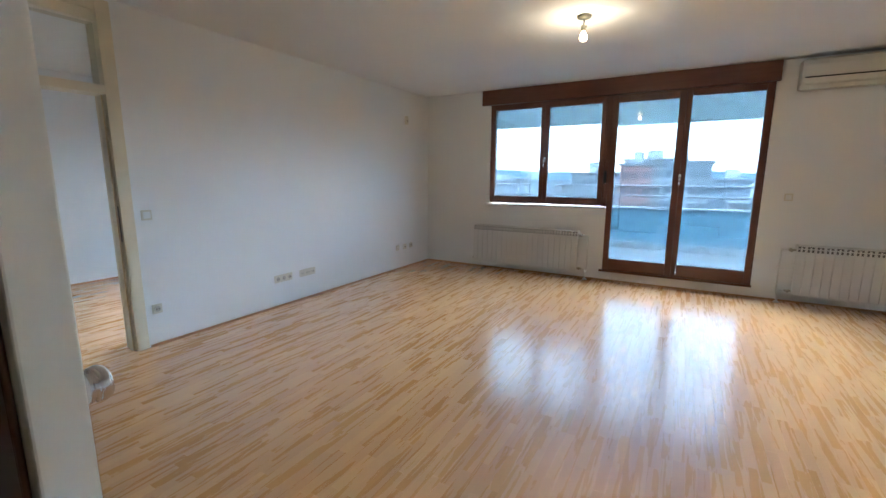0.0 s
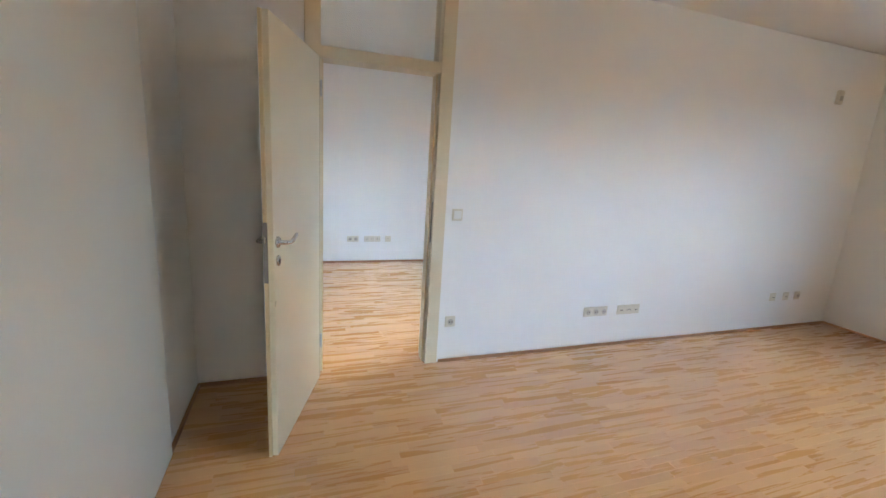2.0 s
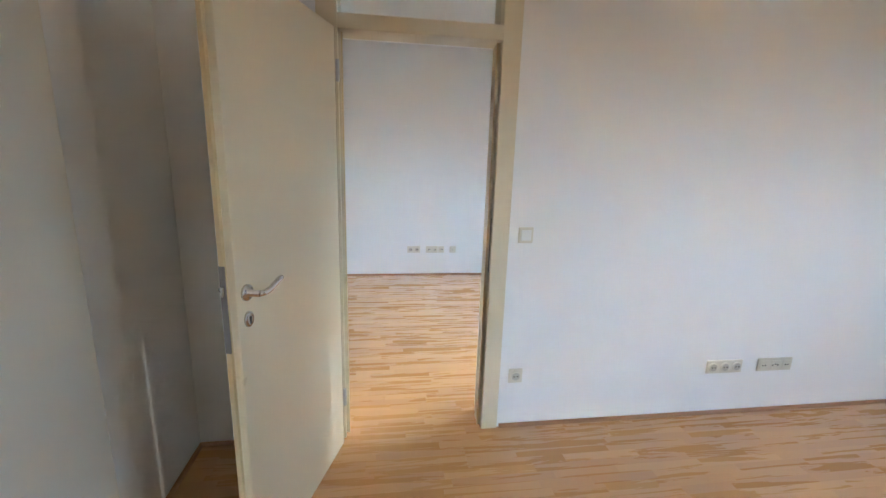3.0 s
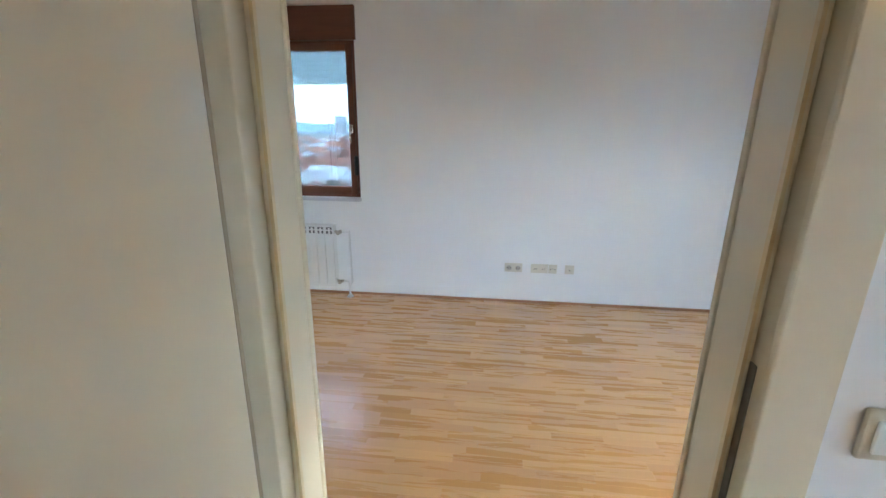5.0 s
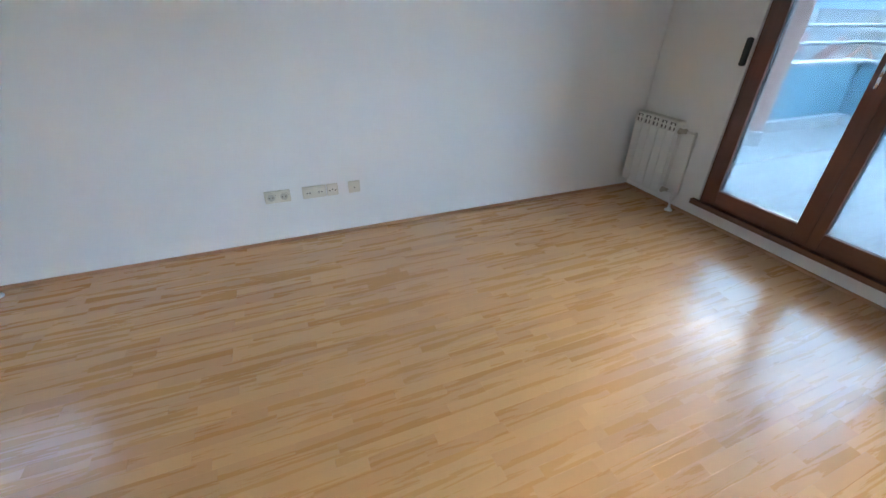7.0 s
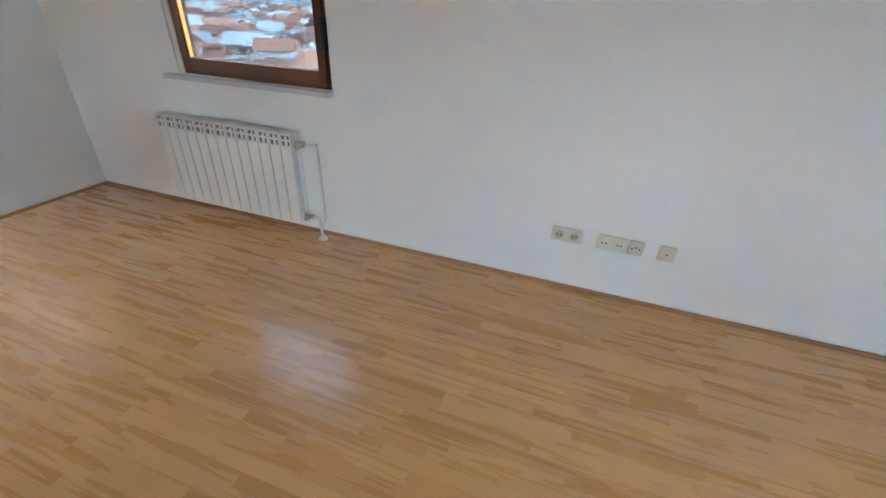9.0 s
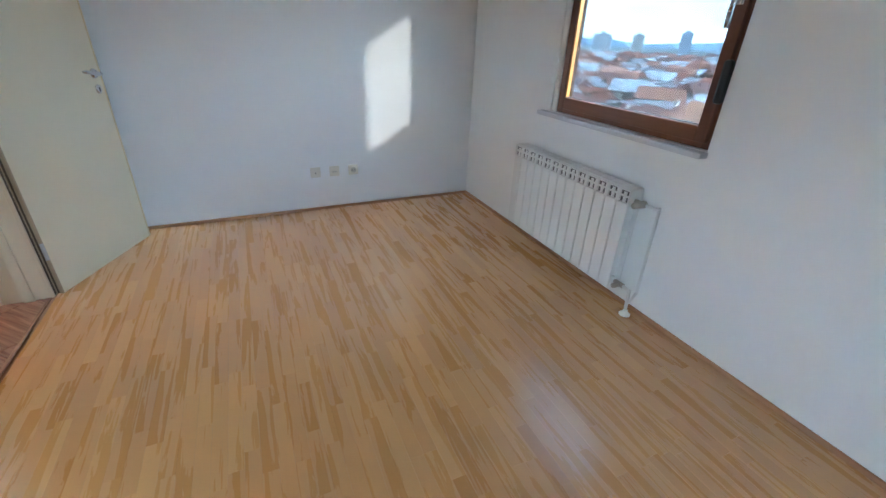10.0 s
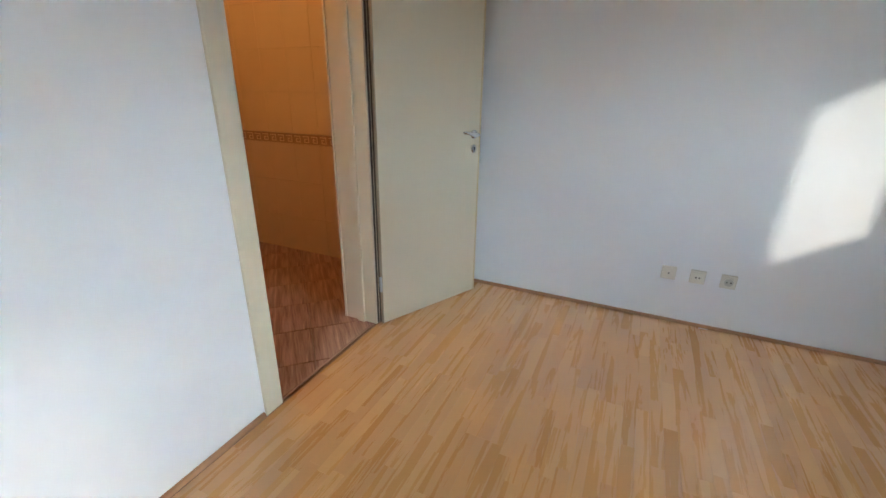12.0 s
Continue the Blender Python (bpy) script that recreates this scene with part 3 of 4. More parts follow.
win3 = thing("window_3", "brown wooden double balcony door", "balcony door", kind="structure")
boxes("shutter_box", BROWN_X, win3, (-5.85, BN - 0.03, 2.215, -4.20, BN + 0.2, 2.455), bevel=0.004)
ring(win3, "door_frame", "x", BN + 0.015, BN + 0.085, -5.789, -4.261, 0.135, 2.214, 0.05, BROWN, BROWN_X)
sash(win3, "x", BN - 0.006, BN + 0.055, -5.75, -5.026, 0.16, 2.19, 0.09, 0.11, BROWN_X)
sash(win3, "x", BN - 0.006, BN + 0.055, -5.025, -4.30, 0.16, 2.19, 0.065, 0.11, BROWN_X)
boxes("meeting_strip", BROWN, win3, (-5.06, BN + 0.056, 0.17, -4.99, BN + 0.095, 2.18))
boxes("door_sill", BROWN_X, win3, (-5.83, BN - 0.04, 0.112, -4.22, BN + 0.004, 0.15), bevel=0.004)
shutter(win3, "x", BN + 0.15, -5.74, -4.31, 1.98, 2.21)
window_handle(win3, "x", BN - 0.006, -5.06, 1.20, 1)
winder(win3, "x", BN, -5.815, 1.18)


# ---- radiators ----
def radiator(name, label, m, n, valve):
    """Aluminium column radiator of n sections. Local: wall at y=0, front towards -y, x along it from 0."""
    r = thing(name, label, "radiator", m)
    w, z0, z1, f, bk = 0.080, 0.10, 0.68, -0.125, -0.035
    def section(i):
        x = i * w
        bm = bmesh.new()
        box(bm, x + 0.0022, f, z0 + 0.01, x + w - 0.0022, f + 0.012, z1 - 0.075, bevel=0.004)
        box(bm, x + 0.032, f + 0.006, z0 + 0.02, x + w - 0.032, bk, z1 - 0.02)
        box(bm, x + 0.004, bk - 0.004, z0 + 0.02, x + w - 0.004, bk, z1 - 0.06)
        # arched head with three vents
        for a, b in ((x + 0.0015, x + 0.011), (x + w - 0.011, x + w - 0.0015)):
            box(bm, a, f, z1 - 0.077, b, bk, z1 - 0.004, bevel=0.002)
        for yy in (f + 0.001, f + 0.030, f + 0.060):
            box(bm, x + 0.011, yy, z1 - 0.045, x + w - 0.011, yy + 0.005, z1 - 0.034)
        box(bm, x + 0.0015, f + 0.012, z1 - 0.010, x + w - 0.0015, bk, z1, bevel=0.003)
        box(bm, x + 0.0015, f, z1 - 0.013, x + w - 0.0015, f + 0.014, z1 - 0.004, bevel=0.003)
        rod(bm, (x, -0.08, z1 - 0.06), (x + w, -0.08, z1 - 0.06), 0.022, n=10)
        rod(bm, (x, -0.08, z0 + 0.05), (x + w, -0.08, z0 + 0.05), 0.022, n=10)
        return part("section", bm, WHITE, r)
    first = section(0)
    # added dark plate that imitates the shade inside the vents
    dark = boxes("vent_shadow", VENT_SHADE, first, (0.0112, f + 0.013, z1 - 0.074, w - 0.0112, f + 0.015, z1 - 0.014))
    for i in range(1, n):
        s = first.copy()
        scene.collection.objects.link(s)
        s.location.x = i * w
        d = dark.copy()
        scene.collection.objects.link(d)
        d.parent = s
    L = n * w
    s = 1 if valve == "right" else -1
    e = L if valve == "right" else 0.0
    bm = bmesh.new()
    tube(bm, [(e, -0.08, z1 - 0.06), (e + s * 0.05, -0.08, z1 - 0.06)], 0.012)
    ball(bm, (e + s * 0.05, -0.08, z1 - 0.06), 0.019)
    rod(bm, (e + s * 0.05, -0.08, z1 - 0.06), (e + s * 0.05, -0.145, z1 - 0.06), 0.016)
    part("upper_valve", bm, BRASS, r, "dull brass valve", True)
    bm = bmesh.new()
    tube(bm, [(e + s * 0.05, -0.08, z1 - 0.06), (e + s * 0.12, -0.075, z1 - 0.06), (e + s * 0.125, -0.055, z1 - 0.06), (e + s * 0.125, -0.045, z0 + 0.04)], 0.008)
    part("return_pipe", bm, WHITE, r, smooth=True)
    bm = bmesh.new()
    tube(bm, [(e, -0.08, z0 + 0.05), (e + s * 0.06, -0.08, z0 + 0.05)], 0.013)
    rod(bm, (e + s * 0.035, -0.08, z0 + 0.05), (e + s * 0.035, -0.13, z0 + 0.05), 0.014)
    part("lower_valve", bm, BRASS, r, "dull brass valve", True)
    bm = bmesh.new()
    tube(bm, [(e + s * 0.06, -0.08, z0 + 0.05), (e + s * 0.105, -0.08, z0 + 0.045), (e + s * 0.115, -0.08, 0.004)], 0.009)
    rod(bm, (e + s * 0.125, -0.045, z0 + 0.04), (e + s * 0.115, -0.08, 0.07), 0.007)
    part("feed_pipe", bm, WHITE, r, smooth=True)
    bm = bmesh.new()
    lathe(bm, [(0.030, 0.0), (0.030, 0.006), (0.016, 0.016), (0.012, 0.03)], pose(e + s * 0.115, -0.08, 0.001))
    part("floor_rose", bm, WHITE, r, smooth=True)
    o = 0.0 if valve == "right" else L
    bm = bmesh.new()
    rod(bm, (o, -0.08, z0 + 0.05), (o - s * 0.022, -0.08, z0 + 0.05), 0.014)
    part("bleed_plug", bm, BRASS, r)
    for x in (w * 1.0, L - w * 1.0):
        bm = bmesh.new()
        box(bm, x - 0.006, -0.07, z1 - 0.10, x + 0.006, 0.0, z1 - 0.088)
        part("bracket", bm, STEEL, r)
        boxes("bracket", STEEL, r, (x - 0.006, -0.07, z0 + 0.07, x + 0.006, 0.0, z0 + 0.082))
    return r


G = "column radiators"
for lab, m, n, v in (("long white aluminium radiator under the window", pose(-2.53, NY, 0), 20, "right"),
                     ("white aluminium radiator beside the balcony door", pose(1.44, NY, 0), 10, "left"),
                     ("white aluminium radiator under the bedroom window", pose(BW, -1.21, 0, 0, 0, 90), 13, "right"),
                     ("short white aluminium radiator in the corner", pose(-6.465, BN, 0), 5, "right")):
    tagged(radiator("radiator", lab, m, n, v), group=G)


# ---- sockets and switches; local: wall at y=0, front towards -y, x along ----
def plate(name, label, m, kinds, pitch=0.078):
    t = thing(name, label, "switch" if kinds == "w" else "socket", m, group="wall fittings")
    n = len(kinds)
    x0 = -pitch * n / 2
    boxes("cover_plate", IVORY, t, (x0, -0.010, -0.041, -x0, 0.0, 0.041), bevel=0.004)
    for i, k in enumerate(kinds):
        c = x0 + pitch * (i + 0.5)
        if k == "s":
            bm = bmesh.new()
            lathe(bm, [(0.029, 0.0), (0.029, 0.006), (0.026, 0.007)], pose(c, -0.0095, 0, 90))
            ins = part("socket_ring", bm, IVORY, t, smooth=False)
            bm = bmesh.new()
            lathe(bm, [(0.0225, 0.0), (0.0225, 0.0006)], pose(c, -0.0167, 0, 90))
            part("socket_well", bm, SOCKIN, ins)
            for dx in (-0.0095, 0.0095):
                bm = bmesh.new()
                rod(bm, (c + dx, -0.0172, 0), (c + dx, -0.0182, 0), 0.0042, n=8)
                part("pin_hole", bm, HOLE, ins)
        elif k == "w":
            boxes("rocker", WHITE, t, (c - 0.027, -0.016, -0.027, c + 0.027, -0.0102, 0.027), bevel=0.003, label="white rocker")
        else:
            ins = boxes("insert", IVORY, t, (c - 0.028, -0.013, -0.028, c + 0.028, -0.0102, 0.028), bevel=0.002)
            for j in range(int(k)):
                dx = (j - (int(k) - 1) / 2) * 0.018
                bm = bmesh.new()
                rod(bm, (c + dx, -0.0128, 0.004 if (int(k) == 3 and j == 1) else -0.002), (c + dx, -0.0142, 0.004 if (int(k) == 3 and j == 1) else -0.002), 0.0048, n=8)
                part("jack_hole", bm, HOLE, ins)
    return t


def on_w1(y, z):
    return pose(WX, y, z, 0, 0, 90)


plate("wall_switch", "ivory light switch beside the door frame", on_w1(1.775, 1.10), "w")
plate("socket", "ivory single power socket low on the wall", on_w1(1.775, 0.315), "s")
plate("socket", "ivory triple power socket low on the wall", on_w1(3.06, 0.312), "sss")
plate("data_socket", "ivory triple telephone and aerial socket", on_w1(3.40, 0.312), "232")
plate("data_socket", "ivory aerial socket in the far corner", on_w1(5.19, 0.335), "2")
plate("data_socket", "ivory aerial socket in the far corner", on_w1(5.38, 0.335), "2")
plate("socket", "ivory single power socket in the far corner", on_w1(5.55, 0.335), "s")
plate("wall_switch", "ivory switch beside the balcony door", pose(1.32, NY, 1.20), "w")


def on_west(y, z):
    return pose(BW, y, z, 0, 0, 90)


plate("socket", "ivory double power socket low on the wall", on_west(1.44, 0.33), "ss")
plate("data_socket", "ivory double aerial socket low on the wall", on_west(1.668, 0.33), "22", 0.075)
plate("data_socket", "ivory data socket with three jacks", on_west(1.785, 0.33), "3", 0.072)
plate("data_socket", "ivory aerial socket with one jack", on_west(1.93, 0.33), "1")


def on_south(x, z):
    return pose(x, BS, z, 0, 0, 180)


plate("data_socket", "ivory aerial socket with one jack", on_south(-5.135, 0.315), "1")
plate("data_socket", "ivory aerial socket with two jacks", on_south(-5.285, 0.315), "2")
plate("socket", "ivory single power socket low on the wall", on_south(-5.438, 0.315), "s")

sensor = thing("wall_box", "small ivory box high on the wall", "junction box", on_w1(5.45, 2.25))
boxes("case", IVORY, sensor, (-0.035, -0.03, -0.06, 0.035, 0.0, 0.06), bevel=0.006)
boxes("lens", SOCKIN, sensor, (-0.02, -0.034, -0.03, 0.02, -0.0302, 0.01), bevel=0.002)


# ---- air conditioners ----
def air_conditioner(label, m, w):
    a = thing("air_conditioner", label, "air conditioner", m, group="wall air conditioners")
    bm = bmesh.new()
    prof = [(0, 0), (-0.12, 0.0), (-0.185, 0.045), (-0.20, 0.10), (-0.20, 0.22), (-0.185, 0.27), (-0.15, 0.29), (0, 0.29)]
    ends = [[bm.verts.new((x, y, z)) for y, z in prof] for x in (0.0, w)]
    n = len(prof)
    for i in range(n):
        j = (i + 1) % n
        bm.faces.new((ends[0][i], ends[0][j], ends[1][j], ends[1][i]))
    bm.faces.new(ends[0])
    bm.faces.new(ends[1][::-1])
    bmesh.ops.recalc_face_normals(bm, faces=bm.faces)
    bmesh.ops.bevel(bm, geom=[e for e in bm.edges if abs(e.verts[0].co.x - e.verts[1].co.x) < 1e-5], offset=0.008, segments=2, affect="EDGES")
    part("case", bm, IVORY, a)
    boxes("front_panel", IVORY, a, (0.02, -0.207, 0.115, w - 0.02, -0.2005, 0.225), bevel=0.003)
    boxes("air_slot", BLACK, a, (0.025, -0.2035, 0.095, w - 0.025, -0.198, 0.108))
    boxes("flap", IVORY, a, (0.04, -0.192, 0.028, w - 0.04, -0.168, 0.034))
    for i in range(7):
        boxes("top_grille_bar", SOCKIN, a, (0.03, -0.14 + i * 0.018, 0.2905, w - 0.03, -0.134 + i * 0.018, 0.297))
    return a


air_conditioner("ivory air conditioner high on the wall", pose(1.26, NY, 2.34), 0.95)
air_conditioner("ivory air conditioner beside the bedroom window", pose(BW, -2.05, 2.22, 0, 0, 90), 0.80)

# ---- ceiling bulb ----
lamp = thing("ceiling_light", "bare warm bulb hanging from a small ceiling rose", "lamp", pose(-0.51, 3.72, CEIL))
bm = bmesh.new()
lathe(bm, [(0.055, 0.0), (0.055, -0.012), (0.035, -0.026), (0.008, -0.030)], Matrix())
part("ceiling_rose", bm, BRASS, lamp, smooth=True)
bm = bmesh.new()
rod(bm, (0, 0, -0.028), (0, 0, -0.075), 0.004)
part("cord", bm, BLACK, lamp)
bm = bmesh.new()
lathe(bm, [(0.016, -0.07), (0.021, -0.075), (0.021, -0.11), (0.018, -0.115)], Matrix())
part("lamp_holder", bm, IVORY, lamp, smooth=True)
bm = bmesh.new()
lathe(bm, [(0.013, -0.112), (0.016, -0.125), (0.026, -0.142), (0.030, -0.160), (0.026, -0.178), (0.014, -0.189), (0.002, -0.192)], Matrix())
part("bulb", bm, BULB, lamp, "glowing warm bulb", smooth=True)
pl = bpy.data.lights.new("bulb_light", "POINT")
pl.energy, pl.color, pl.shadow_soft_size = 2.6, (1.0, 0.74, 0.48), 0.035
new("bulb_light", pl).location = (-0.51, 3.72, CEIL - 0.235)

# bathroom lamp out of sight on its ceiling
bath_lamp = thing("ceiling_light", "round warm bathroom ceiling lamp", "lamp", pose(-2.5, -0.7, CEIL))
bm = bmesh.new()
lathe(bm, [(0.14, 0.0), (0.14, -0.02), (0.12, -0.055), (0.06, -0.075), (0.002, -0.08)], Matrix())
part("shade", bm, glow("shade_glow", (1.0, 0.62, 0.28), 2.0), bath_lamp, smooth=True)
bl = bpy.data.lights.new("bath_light", "POINT")
bl.energy, bl.color, bl.shadow_soft_size = 3.2, (1.0, 0.57, 0.22), 0.12
new("bath_light", bl).location = (-2.5, -0.7, CEIL - 0.22)

# ---- terrace ----
TZ = 0.10
structure("terrace_floor", TERRACE, "pale grey tiled terrace floor", (-9.0, BN + 0.28, TZ - 0.25, BX, 9.0, TZ), (BX, NY + 0.28, TZ - 0.25, 8.0, 9.0, TZ), category="terrace")
structure("parapet", PARAPET, "blue-grey painted terrace parapet", (-7.1, 8.6, TZ, 8.0, 8.75, 0.84), (-7.25, 6.3, TZ, -7.1, 8.75, 0.84), category="parapet")
structure("parapet_plinth", COPING, "grey plinth along the parapet", (-7.08, 8.50, TZ, 8.0, 8.598, TZ + 0.13), (-7.098, 6.6, TZ, -7.0, 8.50, TZ + 0.13), category="plinth")
structure("parapet_coping", COPING, "white parapet coping", (-7.28, 8.55, 0.842, 8.0, 8.80, 0.875), (-7.28, 6.3, 0.842, -7.06, 8.549, 0.875), category="coping")
rail = thing("terrace_railing", "steel tube railing on the parapet", "railing", kind="structure")
for z in (1.07, 1.26):
    bm = bmesh.new()
    tube(bm, [(-7.17, 6.4, z), (-7.17, 8.68, z), (8.0, 8.68, z)], 0.022)
    part("rail_tube", bm, STEEL, rail, smooth=True)
for x in (-7.17, -5.4, -3.6, -1.7, 0.9, 2.6, 4.6, 6.6):
    bm = bmesh.new()
    rod(bm, (x, 8.68, 0.60 if x == 0.9 else 0.876), (x, 8.68, 1.26), 0.02)
    part("rail_post", bm, STEEL, rail)
pil = thing("terrace_pillar", "pink rendered round terrace pillar on a grey base", "pillar", pose(-6.80, 6.45, TZ))
bm = bmesh.new()
lathe(bm, [(0.10, 0.16), (0.10, 2.9)], Matrix())
part("shaft", bm, PINK, pil, smooth=False)
bm = bmesh.new()
lathe(bm, [(0.115, 0.0), (0.115, 0.15), (0.10, 0.159)], Matrix())
part("base", bm, COPING, pil)

# ---- bathroom tiles ----
bath = thing("bathroom_wall", "beige tiled bathroom wall with a brown key-pattern border", "wall", kind="structure")
boxes("backing", GROUT, bath, (WX, -2.139, 0.0, -1.6, -2.062, CEIL))
TW, TH = 0.25, 0.30
def one_tile(w, h, t=0.008):
    bm = bmesh.new()
    box(bm, 0.0005, -t, 0.0005, w - 0.0005, 0.0, h - 0.0005, bevel=0.0015, segments=1)
    return bm
tile_hi = mesh_of("tile", one_tile(TW, TH), BATHTILE)
tile_lo = mesh_of("tile", one_tile(TW, TH), BATHLOW)
border = mesh_of("border_tile", one_tile(TW, 0.075, 0.010), BORDER)
for r in range(8):
    for c in range(7):
        z = r * TH if r < 3 else 0.98 + (r - 3) * TH
        if z + TH > CEIL:
            continue
        t = new("tile", tile_lo if r < 3 else tile_hi)
        t.parent, t.matrix_basis = bath, pose(WX + (c + 1) * TW + 0.05, -2.062, z, 0, 0, 180)
        if r == 0:
            t = new("border_tile", border)
            t.parent, t.matrix_basis = bath, pose(WX + (c + 1) * TW + 0.05, -2.062, 0.902, 0, 0, 180)
            for k in range(3):
                x = WX + c * TW + 0.06 + k * 0.083
                bm = bmesh.new()
                y0, y1 = -2.052, -2.049
                for a, b, p, q in ((0, 0.06, 0.055, 0.062), (0, 0.007, 0.012, 0.055), (0.007, 0.045, 0.012, 0.019), (0.038, 0.045, 0.019, 0.042), (0.020, 0.038, 0.035, 0.042)):
                    box(bm, x + a, y0, 0.902 + p, x + b, y1, 0.902 + q)
                part("border_relief", bm, BORDER2, t).matrix_parent_inverse = t.matrix_basis.inverted()
bf = thing("bathroom_floor", "brown striped ceramic bathroom floor tiles laid diagonally", "floor", kind="structure")
boxes("bed", GROUT2, bf, (-3.59, -2.06, -0.0115, -1.6, 0.0, -0.006))
TILE = 0.33
for i in range(-8, 9):
    for j in range(-8, 9):
        m = pose(-2.6, -1.1, 0.001, 0, 0, 45) @ Matrix.Translation((i * TILE, j * TILE, 0))
        c = m.translation
        if not (-3.86 < c.x < -1.4 and -2.3 < c.y < 0.22):
            continue
        ft = bmesh.new()
        box(ft, -0.1635, -0.1635, -0.0055, 0.1635, 0.1635, 0.001, bevel=0.0015, segments=1)
        inv = m.inverted()
        for co, no in (((-3.585, 0, 0), (-1, 0, 0)), ((-1.605, 0, 0), (1, 0, 0)), ((0, -2.06, 0), (0, -1, 0)), ((0, -0.002, 0), (0, 1, 0))):
            bmesh.ops.bisect_plane(ft, geom=ft.verts[:] + ft.edges[:] + ft.faces[:], plane_co=inv @ Vector(co), plane_no=inv.to_3x3() @ Vector(no), clear_outer=True)
        if len(ft.faces) < 3:
            ft.free()
            continue
        t = new("floor_tile", mesh_of("floor_tile", ft, BATHFLOOR))
        t.parent, t.matrix_basis = bf, m
tagged(boxes("threshold", BATHFLOOR, None, (-3.598, -1.309, -0.005, -3.586, -0.561, 0.0035)), "narrow brown threshold strip", "threshold", kind="structure")
structure("wall_bath_west", BATHTILE, "beige bathroom wall beside the door", *wall_rows("y", WX + 0.001, -3.40, BS + 0.08, -0.15, 0.0, CEIL, [(-1.34, -0.53, 0.0, 2.04)]))
structure("wall_bath_north", BATHTILE, "beige bathroom wall", (WX, -0.15, 0.0, -1.6, -0.001, CEIL))
structure("wall_bath_east", BATHTILE, "beige bathroom wall", (-1.62, BS, 0.0, -1.601, -0.15, CEIL))

# ---- the town outside ----
GZ = -19.0
def town_sheet():
    bm = bmesh.new()
    bmesh.ops.create_grid(bm, x_segments=1, y_segments=1, size=4500, matrix=Matrix.Translation((0, 0, GZ)))
    return tagged(part("ground", bm, surface("town_ground", (0.13, 0.14, 0.13), 0.95, vary=0.35, scale=0.02, fine=0.6)), "grey-green town ground far below", "ground", kind="structure")


town_sheet()
FACADES = [surface("facade_" + n, c, 0.9, vary=0.08, scale=0.3) for n, c in (("pink", (0.64, 0.38, 0.34)), ("grey", (0.57, 0.59, 0.60)), ("cream", (0.66, 0.61, 0.52)), ("white", (0.77, 0.78, 0.79)), ("blue", (0.46, 0.53, 0.60)))]
DARKGLASS = surface("far_glass", (0.14, 0.16, 0.19), 0.2, vary=0.3, scale=0.5)
ROOFS = [surface("roof_" + n, c, 0.9, vary=0.25, scale=0.8, fine=8, bump=0.6) for n, c in (("red", (0.36, 0.14, 0.09)), ("brown", (0.26, 0.13, 0.10)), ("orange", (0.46, 0.22, 0.13)), ("grey", (0.34, 0.36, 0.38)), ("teal", (0.13, 0.32, 0.36)))]
FLAT = surface("flat_roof", (0.40, 0.41, 0.42), 0.9, vary=0.15, scale=0.4)
rng = random.Random(7)


def apartment(x, y, w, d, top, facade, cols, rows, balconies=False):
    """A slab block; its long face looks towards the flat (south)."""
    b = thing("apartment_building", "distant apartment block with rows of windows", "building", pose(x, y, GZ), group="town blocks")
    h = top - GZ
    cols = max(cols, int(w / 1.75))
    boxes("wall", facade, b, (0, 0, 0, w, d, h))
    boxes("roof", FLAT, b, (-0.4, -0.4, h + 0.01, w + 0.4, d + 0.4, h + 0.5))
    boxes("stair_head", FACADES[3], b, (w * 0.35, d * 0.3, h + 0.51, w * 0.6, d * 0.7, h + 2.8))
    first = None
    for r in range(rows):
        for c in range(cols):
            cx, cz = (c + 0.5) * w / cols, h - 1.8 - r * 2.9
            if first is None:
                first = boxes("window", DARKGLASS, b, (-0.45, -0.06, -0.6, 0.45, 0.02, 0.6))
                o = first
            else:
                o = first.copy()
                scene.collection.objects.link(o)
            o.location = (cx, 0, cz)
        if balconies:
            boxes("balcony", FACADES[3], b, (0.3, -1.3, h - 3.1 - r * 2.9, w - 0.3, -0.01, h - 2.2 - r * 2.9))
    return b


# north of the terrace
apartment(-41, 105, 13, 14, 0.2, FACADES[3], 4, 5, True)
apartment(-28.5, 112, 9, 14, -0.8, FACADES[2], 3, 5, True)
apartment(-21.5, 95, 7.5, 14, 2.0, FACADES[1], 3, 6)
apartment(-15, 128, 15, 14, 6.0, FACADES[3], 5, 3)
apartment(-10.9, 88, 5.4, 14, 3.6, FACADES[0], 3, 6)
apartment(-5.45, 88.4, 9.5, 14, 3.9, FACADES[1], 4, 6)
apartment(4.6, 118, 11, 14, 0.6, FACADES[4], 4, 4)
apartment(16.5, 96, 14, 14, -0.8, FACADES[1], 5, 4)
apartment(34, 140, 30, 14, 0.2, FACADES[4], 9, 3)
apartment(5.4, 60, 6, 9, -2.0, FACADES[2], 3, 3)
apartment(38, 90, 14, 12, -4.2, FACADES[2], 5, 3)
apartment(-75, 150, 26, 14, -0.4, FACADES[2], 8, 3, True)
apartment(-120, 210, 50, 14, 0.6, FACADES[1], 14, 3)
apartment(75, 220, 40, 14, -0.5, FACADES[3], 10, 3)
